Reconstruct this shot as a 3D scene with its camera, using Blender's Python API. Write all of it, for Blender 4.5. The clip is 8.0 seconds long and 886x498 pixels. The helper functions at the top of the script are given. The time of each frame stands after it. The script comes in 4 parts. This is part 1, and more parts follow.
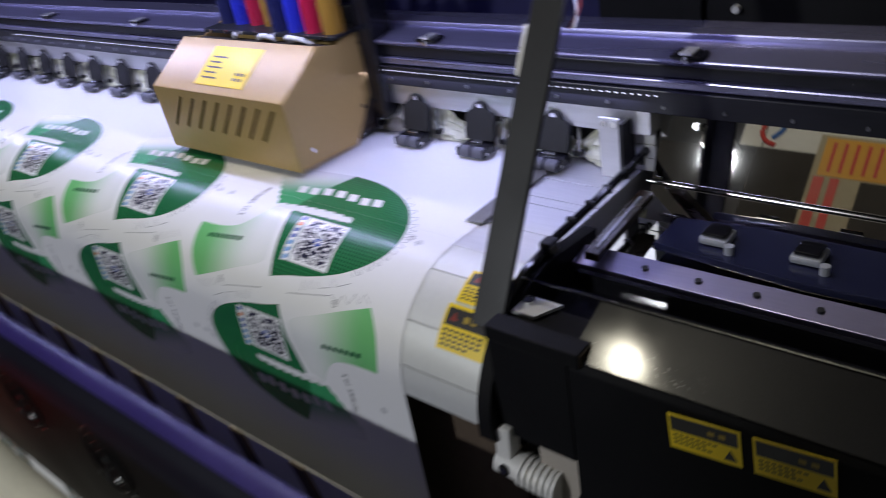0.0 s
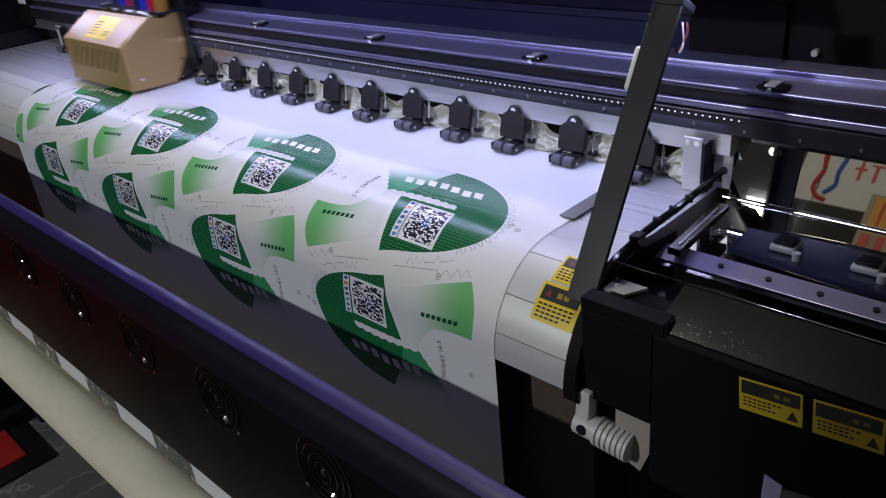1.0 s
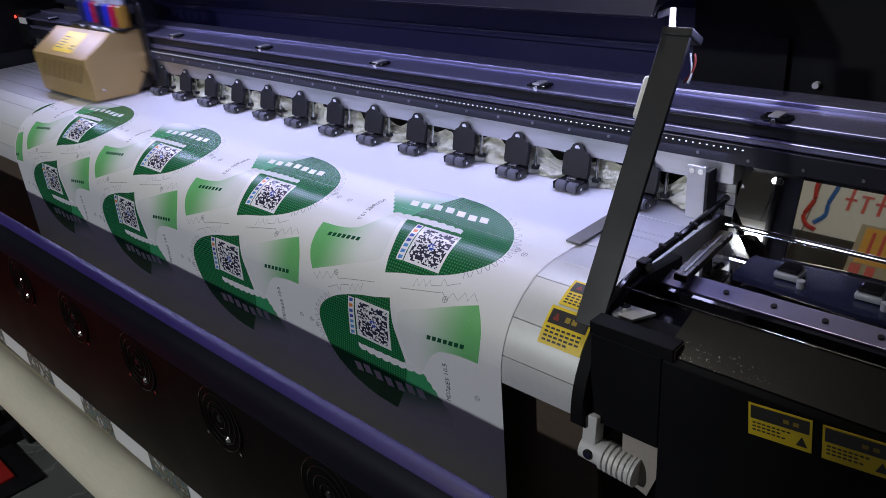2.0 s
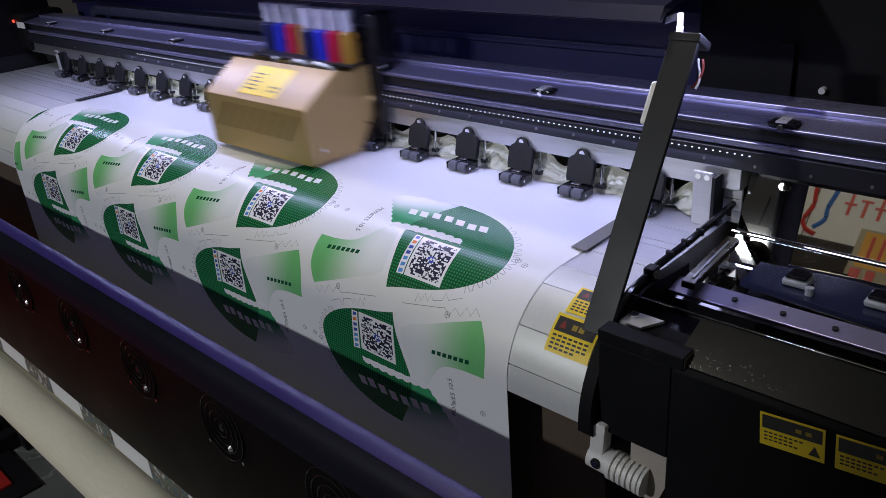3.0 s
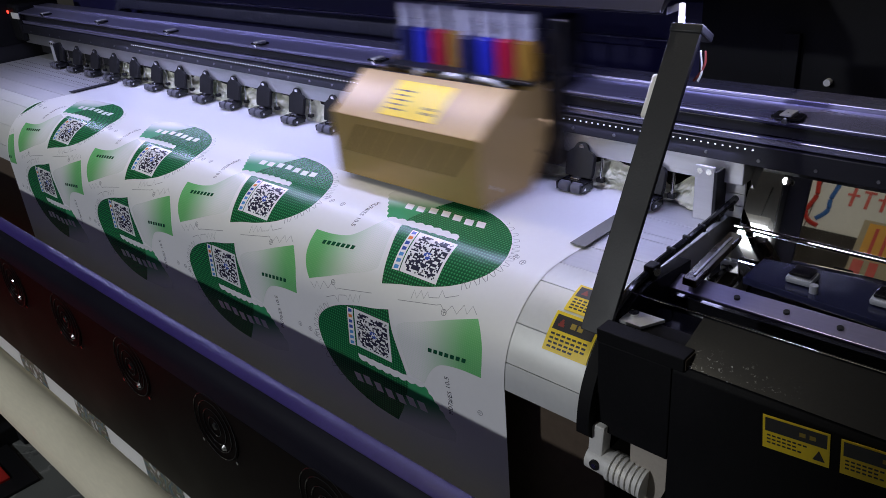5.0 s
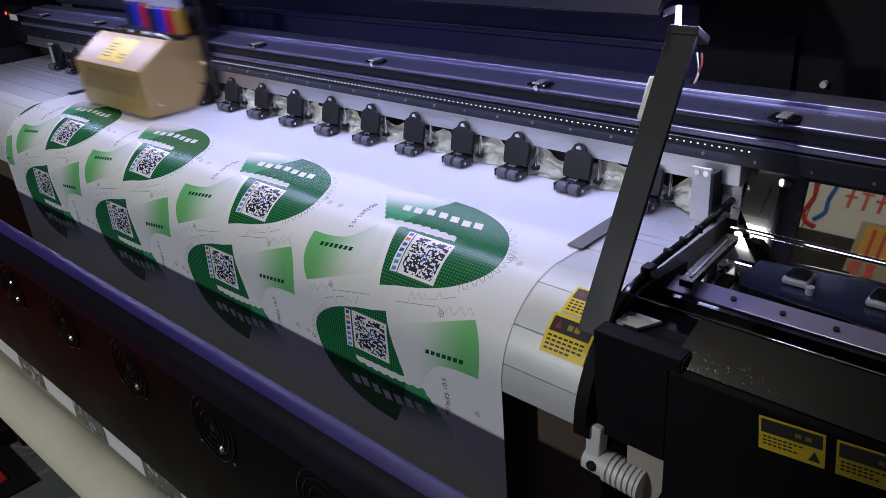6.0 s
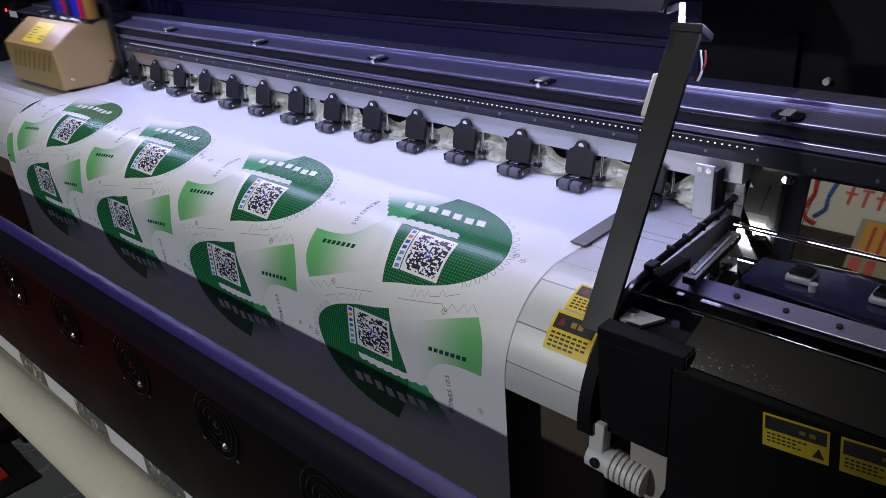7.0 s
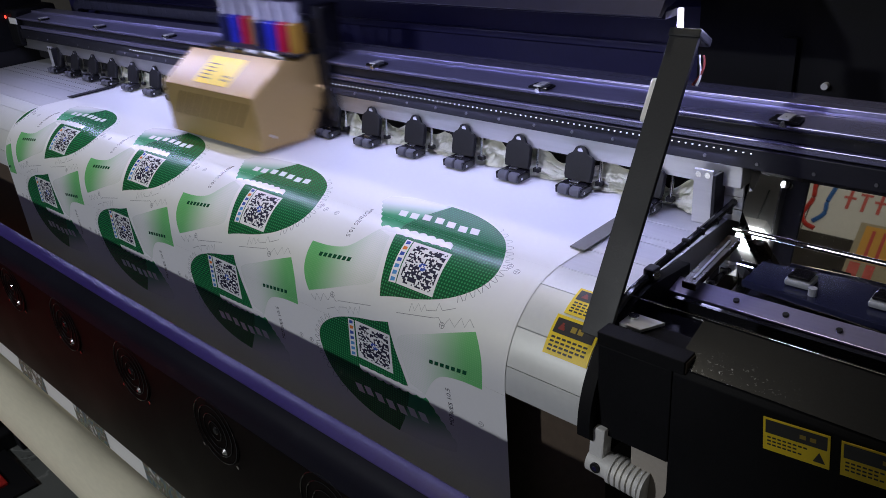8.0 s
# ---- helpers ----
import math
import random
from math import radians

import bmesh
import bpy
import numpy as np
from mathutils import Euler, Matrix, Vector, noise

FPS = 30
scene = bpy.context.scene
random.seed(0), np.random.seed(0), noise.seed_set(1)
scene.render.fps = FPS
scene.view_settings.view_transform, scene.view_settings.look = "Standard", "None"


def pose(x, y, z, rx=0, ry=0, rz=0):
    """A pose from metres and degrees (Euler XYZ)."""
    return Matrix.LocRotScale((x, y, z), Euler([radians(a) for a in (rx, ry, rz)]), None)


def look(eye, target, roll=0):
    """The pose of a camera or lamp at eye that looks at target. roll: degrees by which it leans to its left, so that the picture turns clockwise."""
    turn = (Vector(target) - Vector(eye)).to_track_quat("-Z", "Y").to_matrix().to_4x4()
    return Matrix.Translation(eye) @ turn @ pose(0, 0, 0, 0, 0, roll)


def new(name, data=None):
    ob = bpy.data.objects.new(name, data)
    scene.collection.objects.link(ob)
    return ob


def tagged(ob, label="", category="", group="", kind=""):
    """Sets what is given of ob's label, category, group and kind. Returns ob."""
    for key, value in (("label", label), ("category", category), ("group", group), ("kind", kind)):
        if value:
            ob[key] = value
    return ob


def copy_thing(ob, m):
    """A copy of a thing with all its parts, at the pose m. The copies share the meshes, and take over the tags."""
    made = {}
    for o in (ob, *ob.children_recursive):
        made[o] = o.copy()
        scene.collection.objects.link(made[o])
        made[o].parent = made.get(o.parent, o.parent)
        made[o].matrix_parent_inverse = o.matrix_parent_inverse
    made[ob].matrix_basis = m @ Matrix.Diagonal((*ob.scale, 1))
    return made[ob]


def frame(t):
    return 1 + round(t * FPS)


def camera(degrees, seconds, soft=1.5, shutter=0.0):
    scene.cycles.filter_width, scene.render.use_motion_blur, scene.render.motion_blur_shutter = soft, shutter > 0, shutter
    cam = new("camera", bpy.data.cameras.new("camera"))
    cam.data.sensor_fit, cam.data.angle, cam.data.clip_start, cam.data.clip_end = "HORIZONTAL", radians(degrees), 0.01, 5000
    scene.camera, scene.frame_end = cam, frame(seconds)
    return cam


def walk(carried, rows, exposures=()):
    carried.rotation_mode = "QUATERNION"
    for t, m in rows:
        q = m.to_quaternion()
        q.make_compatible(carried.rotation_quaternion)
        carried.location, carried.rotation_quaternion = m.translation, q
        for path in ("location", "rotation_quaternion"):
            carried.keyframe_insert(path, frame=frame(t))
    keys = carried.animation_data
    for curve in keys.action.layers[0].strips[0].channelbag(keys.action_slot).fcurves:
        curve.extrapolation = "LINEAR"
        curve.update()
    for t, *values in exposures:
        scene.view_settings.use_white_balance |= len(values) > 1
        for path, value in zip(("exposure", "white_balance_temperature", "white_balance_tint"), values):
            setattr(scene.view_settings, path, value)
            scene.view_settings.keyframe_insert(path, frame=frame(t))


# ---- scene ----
cam = camera(58.7, 8.0, soft=0.85, shutter=1.0)
PATH = [
    (0, (0.454, -0.68, 1.323), (-0.757, 0.565, 0.332), -10.6),
    (0.5, (0.471, -0.774, 1.34), (-0.791, 0.462, 0.401), -8.0),
    (1, (0.479, -0.819, 1.338), (-0.809, 0.413, 0.43), -6.0),
    (1.5, (0.475, -0.839, 1.341), (-0.81, 0.421, 0.47), -5.1),
    (3, (0.456, -0.839, 1.342), (-0.822, 0.446, 0.496), -4.7),
    (3.5, (0.453, -0.834, 1.342), (-0.833, 0.44, 0.491), -4.7),
    (4, (0.452, -0.829, 1.341), (-0.836, 0.443, 0.491), -4.8),
    (4.5, (0.447, -0.821, 1.34), (-0.831, 0.449, 0.472), -4.9),
    (6, (0.449, -0.821, 1.341), (-0.824, 0.456, 0.475), -4.8),
    (6.5, (0.451, -0.824, 1.341), (-0.822, 0.454, 0.477), -4.8),
    (7, (0.446, -0.824, 1.342), (-0.823, 0.451, 0.469), -4.8),
    (7.5, (0.446, -0.825, 1.342), (-0.824, 0.452, 0.474), -4.7),
    (8, (0.446, -0.825, 1.342), (-0.825, 0.457, 0.481), -4.9),
]
walk(cam, [(t, look(eye, target, roll)) for t, eye, target, roll in PATH], exposures=[(0, 0.28), (0.4, 0.14), (0.9, 0.0), (8, 0.0)])

# ---------------- light ----------------
world = bpy.data.worlds.new("room_dark")
scene.world = world
world.use_nodes = True
world.node_tree.nodes["Background"].inputs[0].default_value = (0.10, 0.11, 0.14, 1)
world.node_tree.nodes["Background"].inputs[1].default_value = 0.05


def area(name, x, y, z, target, sx, sy, watts, colour):
    lamp = bpy.data.lights.new(name, "AREA")
    lamp.shape, lamp.size, lamp.size_y, lamp.energy, lamp.color = "RECTANGLE", sx, sy, watts, colour
    ob = new(name, lamp)
    ob.matrix_world = look((x, y, z), target)
    return ob


# The strip under the lip of the hood, the strip on the beam, a panel lamp in front and a bare bulb above.
VIOLET = (0.535, 0.555, 1.0)
area("hood_strip_light", -0.78, -0.112, 1.196, (-0.78, -0.14, 0.9), 1.90, 0.012, 2.9, VIOLET)
area("beam_strip_light", -0.62, -0.0165, 1.0365, (-0.62, -0.0525, 0.9365), 1.45, 0.006, 0.5, VIOLET)
area("front_ceiling_light", -1.30, -3.80, 2.47, (-0.70, -0.3, 0.8), 0.16, 0.16, 76.0, (0.90, 0.94, 1.0))
bulb = bpy.data.lights.new("bulb_light", "POINT")
bulb.energy, bulb.shadow_soft_size, bulb.color = 21.0, 0.04, (1.0, 0.94, 0.76)
new("bulb_light", bulb).location = (-0.42, -0.15, 2.50)


# ---------------- materials ----------------
def mat(name, colour, rough=0.5, metal=0.0, vary=0.08, scale=30.0, bump=0.0, rough_vary=0.1, stretch=(1, 1, 1), coat=0.0, spec=0.5):
    """A surface with variation at two scales in colour and gloss, and fine relief."""
    m = bpy.data.materials.new(name)
    m.use_nodes = True
    nt = m.node_tree
    b = nt.nodes["Principled BSDF"]
    b.inputs["Metallic"].default_value = metal
    b.inputs["Coat Weight"].default_value = coat
    b.inputs["Specular IOR Level"].default_value = spec
    tc = nt.nodes.new("ShaderNodeTexCoord")
    mp = nt.nodes.new("ShaderNodeMapping")
    mp.inputs["Scale"].default_value = stretch
    nt.links.new(tc.outputs["Object"], mp.inputs["Vector"])
    n1, n2 = nt.nodes.new("ShaderNodeTexNoise"), nt.nodes.new("ShaderNodeTexNoise")
    n1.inputs["Scale"].default_value, n2.inputs["Scale"].default_value = scale / 6, scale * 8
    n1.inputs["Detail"].default_value, n2.inputs["Detail"].default_value = 5, 3
    for n in (n1, n2):
        nt.links.new(mp.outputs[0], n.inputs["Vector"])
    add = nt.nodes.new("ShaderNodeMath")
    add.operation = "ADD"
    nt.links.new(n1.outputs[0], add.inputs[0])
    nt.links.new(n2.outputs[0], add.inputs[1])
    mr = nt.nodes.new("ShaderNodeMapRange")
    mr.inputs["From Min"].default_value, mr.inputs["From Max"].default_value = 0.6, 1.4
    mr.inputs["To Min"].default_value, mr.inputs["To Max"].default_value = 1 - vary, 1 + vary
    nt.links.new(add.outputs[0], mr.inputs["Value"])
    mul = nt.nodes.new("ShaderNodeMix")
    mul.data_type, mul.blend_type = "RGBA", "MULTIPLY"
    mul.inputs["Factor"].default_value = 1
    mul.inputs["A"].default_value = (*colour, 1)
    nt.links.new(mr.outputs[0], mul.inputs["B"])
    nt.links.new(mul.outputs["Result"], b.inputs["Base Color"])
    rr = nt.nodes.new("ShaderNodeMapRange")
    rr.inputs["From Min"].default_value, rr.inputs["From Max"].default_value = 0.3, 0.7
    rr.inputs["To Min"].default_value, rr.inputs["To Max"].default_value = max(0.02, rough - rough_vary), min(1, rough + rough_vary)
    nt.links.new(n1.outputs[0], rr.inputs["Value"])
    nt.links.new(rr.outputs[0], b.inputs["Roughness"])
    if bump:
        bp = nt.nodes.new("ShaderNodeBump")
        bp.inputs["Strength"].default_value, bp.inputs["Distance"].default_value = bump, 0.001
        nt.links.new(n2.outputs[0], bp.inputs["Height"])
        nt.links.new(bp.outputs[0], b.inputs["Normal"])
    return m


def glow(name, colour, strength):
    m = bpy.data.materials.new(name)
    m.use_nodes = True
    b = m.node_tree.nodes["Principled BSDF"]
    b.inputs["Base Color"].default_value = (*colour, 1)
    b.inputs["Emission Color"].default_value = (*colour, 1)
    b.inputs["Emission Strength"].default_value = strength
    return m


ALU = mat("brushed aluminium", (0.62, 0.62, 0.64), 0.34, 0.9, 0.06, 40, 0.05, stretch=(0.05, 1, 1))
ALU_DULL = mat("dull aluminium plate", (0.60, 0.60, 0.61), 0.48, 0.55, 0.06, 40, 0.05, stretch=(0.1, 1, 1))
APRON = mat("white enamelled apron", (0.66, 0.67, 0.66), 0.42, 0.15, 0.04, 20, 0.03)
STEEL = mat("polished steel", (0.86, 0.85, 0.82), 0.010, 1.0, 0.04, 20, 0.0, 0.004)
BLACK = mat("black powder coat", (0.010, 0.010, 0.012), 0.50, 0.0, 0.2, 60, 0.12, spec=0.35)
BLACK_GLOSS = mat("glossy black plastic", (0.008, 0.008, 0.010), 0.12, 0.0, 0.2, 30, 0.02, 0.05)
BLACK_MATT = mat("matt black steel", (0.007, 0.007, 0.008), 0.6, 0.0, 0.2, 60, 0.1, spec=0.1)
COVER_GLOSS = mat("shiny scuffed black cover", (0.010, 0.010, 0.012), 0.11, 0.0, 0.2, 60, 0.0, 0.05, spec=0.17)
# Brown cast of the black face: the red mat's reflection mixed into the colour.
FAN_FACE = mat("satin black fan face with red reflection tint", (0.0035, 0.0022, 0.0022), 0.45, 0.0, 0.2, 30, 0.05, 0.05, spec=0.05)
# Violet top, dimmer shoulder: strip light fading down the bar, put into base colours.
FAN_TOP_LIT = mat("satin black fan housing with violet light", (0.028, 0.019, 0.12), 0.36, 0.0, 0.2, 30, 0.05, 0.06, spec=0.5)
FAN_SHOULDER_DIM = mat("satin black shoulder with dimmed violet light", (0.004, 0.004, 0.011), 0.5, 0.0, 0.2, 30, 0.05, 0.06, spec=0.15)
# The violet of the strip light on the rail is in this base colour.
RAIL_METAL = mat("rail metal tinted with violet light", (0.30, 0.28, 0.42), 0.34, 0.7, 0.08, 40, 0.04, 0.06, stretch=(0.1, 1, 1))
BLACK_RAIL = mat("black anodised rail", (0.020, 0.020, 0.026), 0.33, 0.3, 0.2, 30, 0.05, stretch=(0.1, 1, 1))
NAVY = mat("dark navy hood panel", (0.016, 0.015, 0.062), 0.38, 0.0, 0.15, 12, 0.05)
GREY_RAIL = mat("grey anodised extrusion", (0.32, 0.31, 0.48), 0.28, 0.75, 0.12, 30, 0.05, stretch=(0.05, 1, 1))
TAN = mat("tan painted carriage cover", (0.42, 0.285, 0.105), 0.38, 0.15, 0.05, 18, 0.04)
# Near-black brown: the shade of recesses is put into this colour.
RECESS_SHADE = mat("near-black shade of recesses", (0.03, 0.02, 0.012), 0.7)
RUBBER = mat("grey rubber wheel", (0.10, 0.10, 0.12), 0.6, 0, 0.15, 200, 0.2)
FOIL = mat("crumpled cream plastic film", (0.93, 0.93, 0.78), 0.25, 0.0, 0.08, 60, 0.08)
SHEET = mat("white vinyl sheet", (0.82, 0.82, 0.83), 0.34, 0, 0.015, 20, 0.02, 0.05)
WHITE_PLASTIC = mat("white plastic", (0.72, 0.71, 0.68), 0.45, 0, 0.06, 60, 0.06)
TAG_PAPER = mat("greyed tag paper", (0.40, 0.36, 0.31), 0.7, 0, 0.08, 40)
CAP_GREY = mat("cloudy grey plastic", (0.30, 0.31, 0.34), 0.3, 0, 0.1, 60)
DIM_YELLOW = mat("dim yellow sticker print", (0.30, 0.21, 0.02), 0.45)
DECK_NAVY = mat("dark navy plastic deck", (0.014, 0.016, 0.040), 0.22, 0.0, 0.15, 30, 0.02, 0.05)
GUARD_STEEL = mat("thin dark steel", (0.16, 0.155, 0.14), 0.35, 0.6, 0.1, 40)
VALVE = mat("milky valve plastic", (0.36, 0.36, 0.42), 0.35, 0, 0.08, 60)
YELLOW = mat("yellow warning sticker", (0.80, 0.58, 0.015), 0.42, 0, 0.05, 60)
STICKER_BLACK = mat("black sticker print", (0.015, 0.013, 0.012), 0.45)
ORANGE_RED = mat("dark red sticker mark", (0.20, 0.02, 0.01), 0.45)
BROWN = mat("dark brown front panel", (0.10, 0.072, 0.050), 0.6, 0, 0.15, 15)
TUBE = mat("cream paper roll", (0.80, 0.75, 0.58), 0.62, 0, 0.06, 25, 0.1, stretch=(0.2, 1, 1))
RED = mat("red floor mat", (0.42, 0.012, 0.008), 0.7, 0, 0.12, 60, 0.3)
AMBER = mat("amber squeegee", (0.018, 0.010, 0.004), 0.22, 0, 0.2, 60)
STEEL_DARK = mat("dull dark screw", (0.30, 0.30, 0.32), 0.35, 1.0)
CHROME = mat("bright screw", (0.75, 0.75, 0.75), 0.2, 1.0)
WALL = mat("dim room wall", (0.22, 0.21, 0.20), 0.8, 0, 0.08, 8, 0.1)
CEIL = mat("white ceiling", (0.38, 0.38, 0.38), 0.85, 0, 0.05, 8)
LED = glow("led diode", (0.80, 0.78, 1.0), 1.4)
LED_RED = glow("red indicator", (1.0, 0.05, 0.03), 3.0)


def slate():
    """Dark floor tiles of cloudy slate with pale veins."""
    m = mat("dark veined slate", (0.15, 0.158, 0.150), 0.32, 0, 0.25, 40, 0.25)
    nt = m.node_tree
    b = nt.nodes["Principled BSDF"]
    tc = nt.nodes.new("ShaderNodeTexCoord")
    no = nt.nodes.new("ShaderNodeTexNoise")
    no.inputs["Scale"].default_value, no.inputs["Detail"].default_value = 5, 6
    vo = nt.nodes.new("ShaderNodeTexVoronoi")
    vo.feature = "DISTANCE_TO_EDGE"
    vo.inputs["Scale"].default_value = 7
    mx = nt.nodes.new("ShaderNodeMix")
    mx.data_type = "VECTOR"
    mx.inputs["Factor"].default_value = 0.25
    nt.links.new(tc.outputs["Object"], no.inputs["Vector"])
    nt.links.new(tc.outputs["Object"], mx.inputs["A"])
    nt.links.new(no.outputs["Color"], mx.inputs["B"])
    nt.links.new(mx.outputs["Result"], vo.inputs["Vector"])
    ra = nt.nodes.new("ShaderNodeMapRange")
    ra.inputs["From Min"].default_value, ra.inputs["From Max"].default_value = 0.0, 0.035
    ra.inputs["To Min"].default_value, ra.inputs["To Max"].default_value = 0.75, 0.0
    nt.links.new(vo.outputs["Distance"], ra.inputs["Value"])
    cm = nt.nodes.new("ShaderNodeMix")
    cm.data_type = "RGBA"
    old = b.inputs["Base Color"].links[0].from_socket
    nt.links.new(ra.outputs[0], cm.inputs["Factor"])
    nt.links.new(old, cm.inputs["A"])
    cm.inputs["B"].default_value = (0.34, 0.35, 0.33, 1)
    nt.links.new(cm.outputs["Result"], b.inputs["Base Color"])
    return m


SLATE = slate()
GREY_GREEN = mat("grey-green panel", (0.10, 0.115, 0.095), 0.6, 0, 0.12, 20)
CHAIN = mat("dark plastic chain", (0.020, 0.021, 0.040), 0.42, 0, 0.2, 60)


def scuffed(m, x0, x1, y0, y1):
    """Pale scratches and flakes in one worn stretch of a surface."""
    nt = m.node_tree
    b = nt.nodes["Principled BSDF"]
    tc = nt.nodes.new("ShaderNodeTexCoord")
    sp = nt.nodes.new("ShaderNodeSeparateXYZ")
    nt.links.new(tc.outputs["Object"], sp.inputs[0])
    no = nt.nodes.new("ShaderNodeTexNoise")
    no.inputs["Scale"].default_value, no.inputs["Detail"].default_value, no.inputs["Distortion"].default_value = 260, 8, 1.2
    nt.links.new(tc.outputs["Object"], no.inputs["Vector"])
    last = None
    for axis, a, e in (("X", x0, x1), ("Y", y0, y1)):
        mr = nt.nodes.new("ShaderNodeMapRange")
        mr.interpolation_type = "SMOOTHSTEP"
        mr.inputs["From Min"].default_value, mr.inputs["From Max"].default_value = a, e
        mr.inputs["To Min"].default_value, mr.inputs["To Max"].default_value = 1.0, 0.0
        nt.links.new(sp.outputs[axis], mr.inputs["Value"])
        if last is None:
            last = mr.outputs[0]
        else:
            mu = nt.nodes.new("ShaderNodeMath")
            mu.operation = "MULTIPLY"
            nt.links.new(last, mu.inputs[0])
            nt.links.new(mr.outputs[0], mu.inputs[1])
            last = mu.outputs[0]
    th = nt.nodes.new("ShaderNodeMapRange")
    th.inputs["From Min"].default_value, th.inputs["From Max"].default_value = 0.62, 0.70
    nt.links.new(no.outputs[0], th.inputs["Value"])
    mu = nt.nodes.new("ShaderNodeMath")
    mu.operation = "MULTIPLY"
    nt.links.new(last, mu.inputs[0])
    nt.links.new(th.outputs[0], mu.inputs[1])
    for socket, value in (("Base Color", (0.30, 0.31, 0.33, 1)), ("Roughness", None)):
        old = b.inputs[socket].links[0].from_socket
        mx = nt.nodes.new("ShaderNodeMix")
        mx.data_type = "RGBA" if value else "FLOAT"
        nt.links.new(mu.outputs[0], mx.inputs["Factor"])
        nt.links.new(old, mx.inputs["A"] if value else mx.inputs[2])
        if value:
            mx.inputs["B"].default_value = value
            nt.links.new(mx.outputs["Result"], b.inputs[socket])
        else:
            mx.inputs[3].default_value = 0.6
            nt.links.new(mx.outputs[0], b.inputs[socket])


scuffed(COVER_GLOSS, 0.215, 0.300, -0.291, -0.266)


def ink(name, c0, c1, v0, v1, axis="Y", dots=0.0, dot_colour=(0, 0, 0), pitch=0.0042):
    """Printed ink: a colour ramp across the design's own coordinates, with a halftone dot screen."""
    m = bpy.data.materials.new(name)
    m.use_nodes = True
    nt = m.node_tree
    b = nt.nodes["Principled BSDF"]
    b.inputs["Roughness"].default_value = 0.26
    b.inputs["Specular IOR Level"].default_value = 0.55
    uv = nt.nodes.new("ShaderNodeUVMap")
    uv.uv_map = "design"
    sp = nt.nodes.new("ShaderNodeSeparateXYZ")
    nt.links.new(uv.outputs[0], sp.inputs[0])
    mr = nt.nodes.new("ShaderNodeMapRange")
    mr.interpolation_type = "SMOOTHSTEP"
    mr.inputs["From Min"].default_value, mr.inputs["From Max"].default_value = v0, v1
    if axis == "XY":
        along = nt.nodes.new("ShaderNodeMath")
        along.operation = "MULTIPLY_ADD"
        along.inputs[1].default_value = 0.35
        nt.links.new(sp.outputs["X"], along.inputs[0])
        nt.links.new(sp.outputs["Y"], along.inputs[2])
        nt.links.new(along.outputs[0], mr.inputs["Value"])
    else:
        nt.links.new(sp.outputs[axis], mr.inputs["Value"])
    mx = nt.nodes.new("ShaderNodeMix")
    mx.data_type = "RGBA"
    mx.inputs["A"].default_value, mx.inputs["B"].default_value = (*c0, 1), (*c1, 1)
    nt.links.new(mr.outputs[0], mx.inputs["Factor"])
    out = mx.outputs["Result"]
    if dots:
        waves = []
        for ax in "XY":
            k = nt.nodes.new("ShaderNodeMath")
            k.operation = "MULTIPLY"
            k.inputs[1].default_value = 2 * math.pi / pitch
            s = nt.nodes.new("ShaderNodeMath")
            s.operation = "SINE"
            nt.links.new(sp.outputs[ax], k.inputs[0])
            nt.links.new(k.outputs[0], s.inputs[0])
            waves.append(s)
        pr = nt.nodes.new("ShaderNodeMath")
        pr.operation = "ADD"
        nt.links.new(waves[0].outputs[0], pr.inputs[0])
        nt.links.new(waves[1].outputs[0], pr.inputs[1])
        th = nt.nodes.new("ShaderNodeMapRange")
        th.inputs["From Min"].default_value, th.inputs["From Max"].default_value = 0.2, 1.2
        th.inputs["To Max"].default_value = dots
        nt.links.new(pr.outputs[0], th.inputs["Value"])
        m2 = nt.nodes.new("ShaderNodeMix")
        m2.data_type = "RGBA"
        m2.inputs["B"].default_value = (*dot_colour, 1)
        nt.links.new(th.outputs[0], m2.inputs["Factor"])
        nt.links.new(out, m2.inputs["A"])
        out = m2.outputs["Result"]
    nt.links.new(out, b.inputs["Base Color"])
    return m


PAPER = (0.82, 0.82, 0.83)
INK_DARK = ink("dark green ink with dot screen", (0.010, 0.115, 0.040), (0.008, 0.085, 0.030), 0.0, 0.1, dots=0.75, dot_colour=(0.045, 0.33, 0.11))
INK_FADE = ink("green ink fading to white", PAPER, (0.045, 0.31, 0.125), -0.150, -0.092, axis="XY")
INK_LIGHT = ink("light green ink fading to white", (0.16, 0.52, 0.18), PAPER, -0.325, -0.235, axis="X", dots=0.2, dot_colour=(0.4, 0.75, 0.4), pitch=0.0026)
INK_WHITE = ink("unprinted white", PAPER, PAPER, 0, 1)
INK_TEXT = ink("deep green lettering", (0.008, 0.085, 0.035), (0.008, 0.085, 0.035), 0, 1)
INK_BLACK = ink("blue-black ink", (0.030, 0.030, 0.055), (0.030, 0.030, 0.055), 0, 1)
INK_BLUE = ink("blue ink", (0.05, 0.10, 0.40), (0.05, 0.10, 0.40), 0, 1)
INK_ORANGE = ink("orange ink", (0.75, 0.22, 0.05), (0.75, 0.22, 0.05), 0, 1)
INK_SKY = ink("sky blue ink", (0.10, 0.30, 0.62), (0.10, 0.30, 0.62), 0, 1)
INK_LINE = ink("thin grey cutting line", (0.22, 0.22, 0.25), (0.22, 0.22, 0.25), 0, 1)


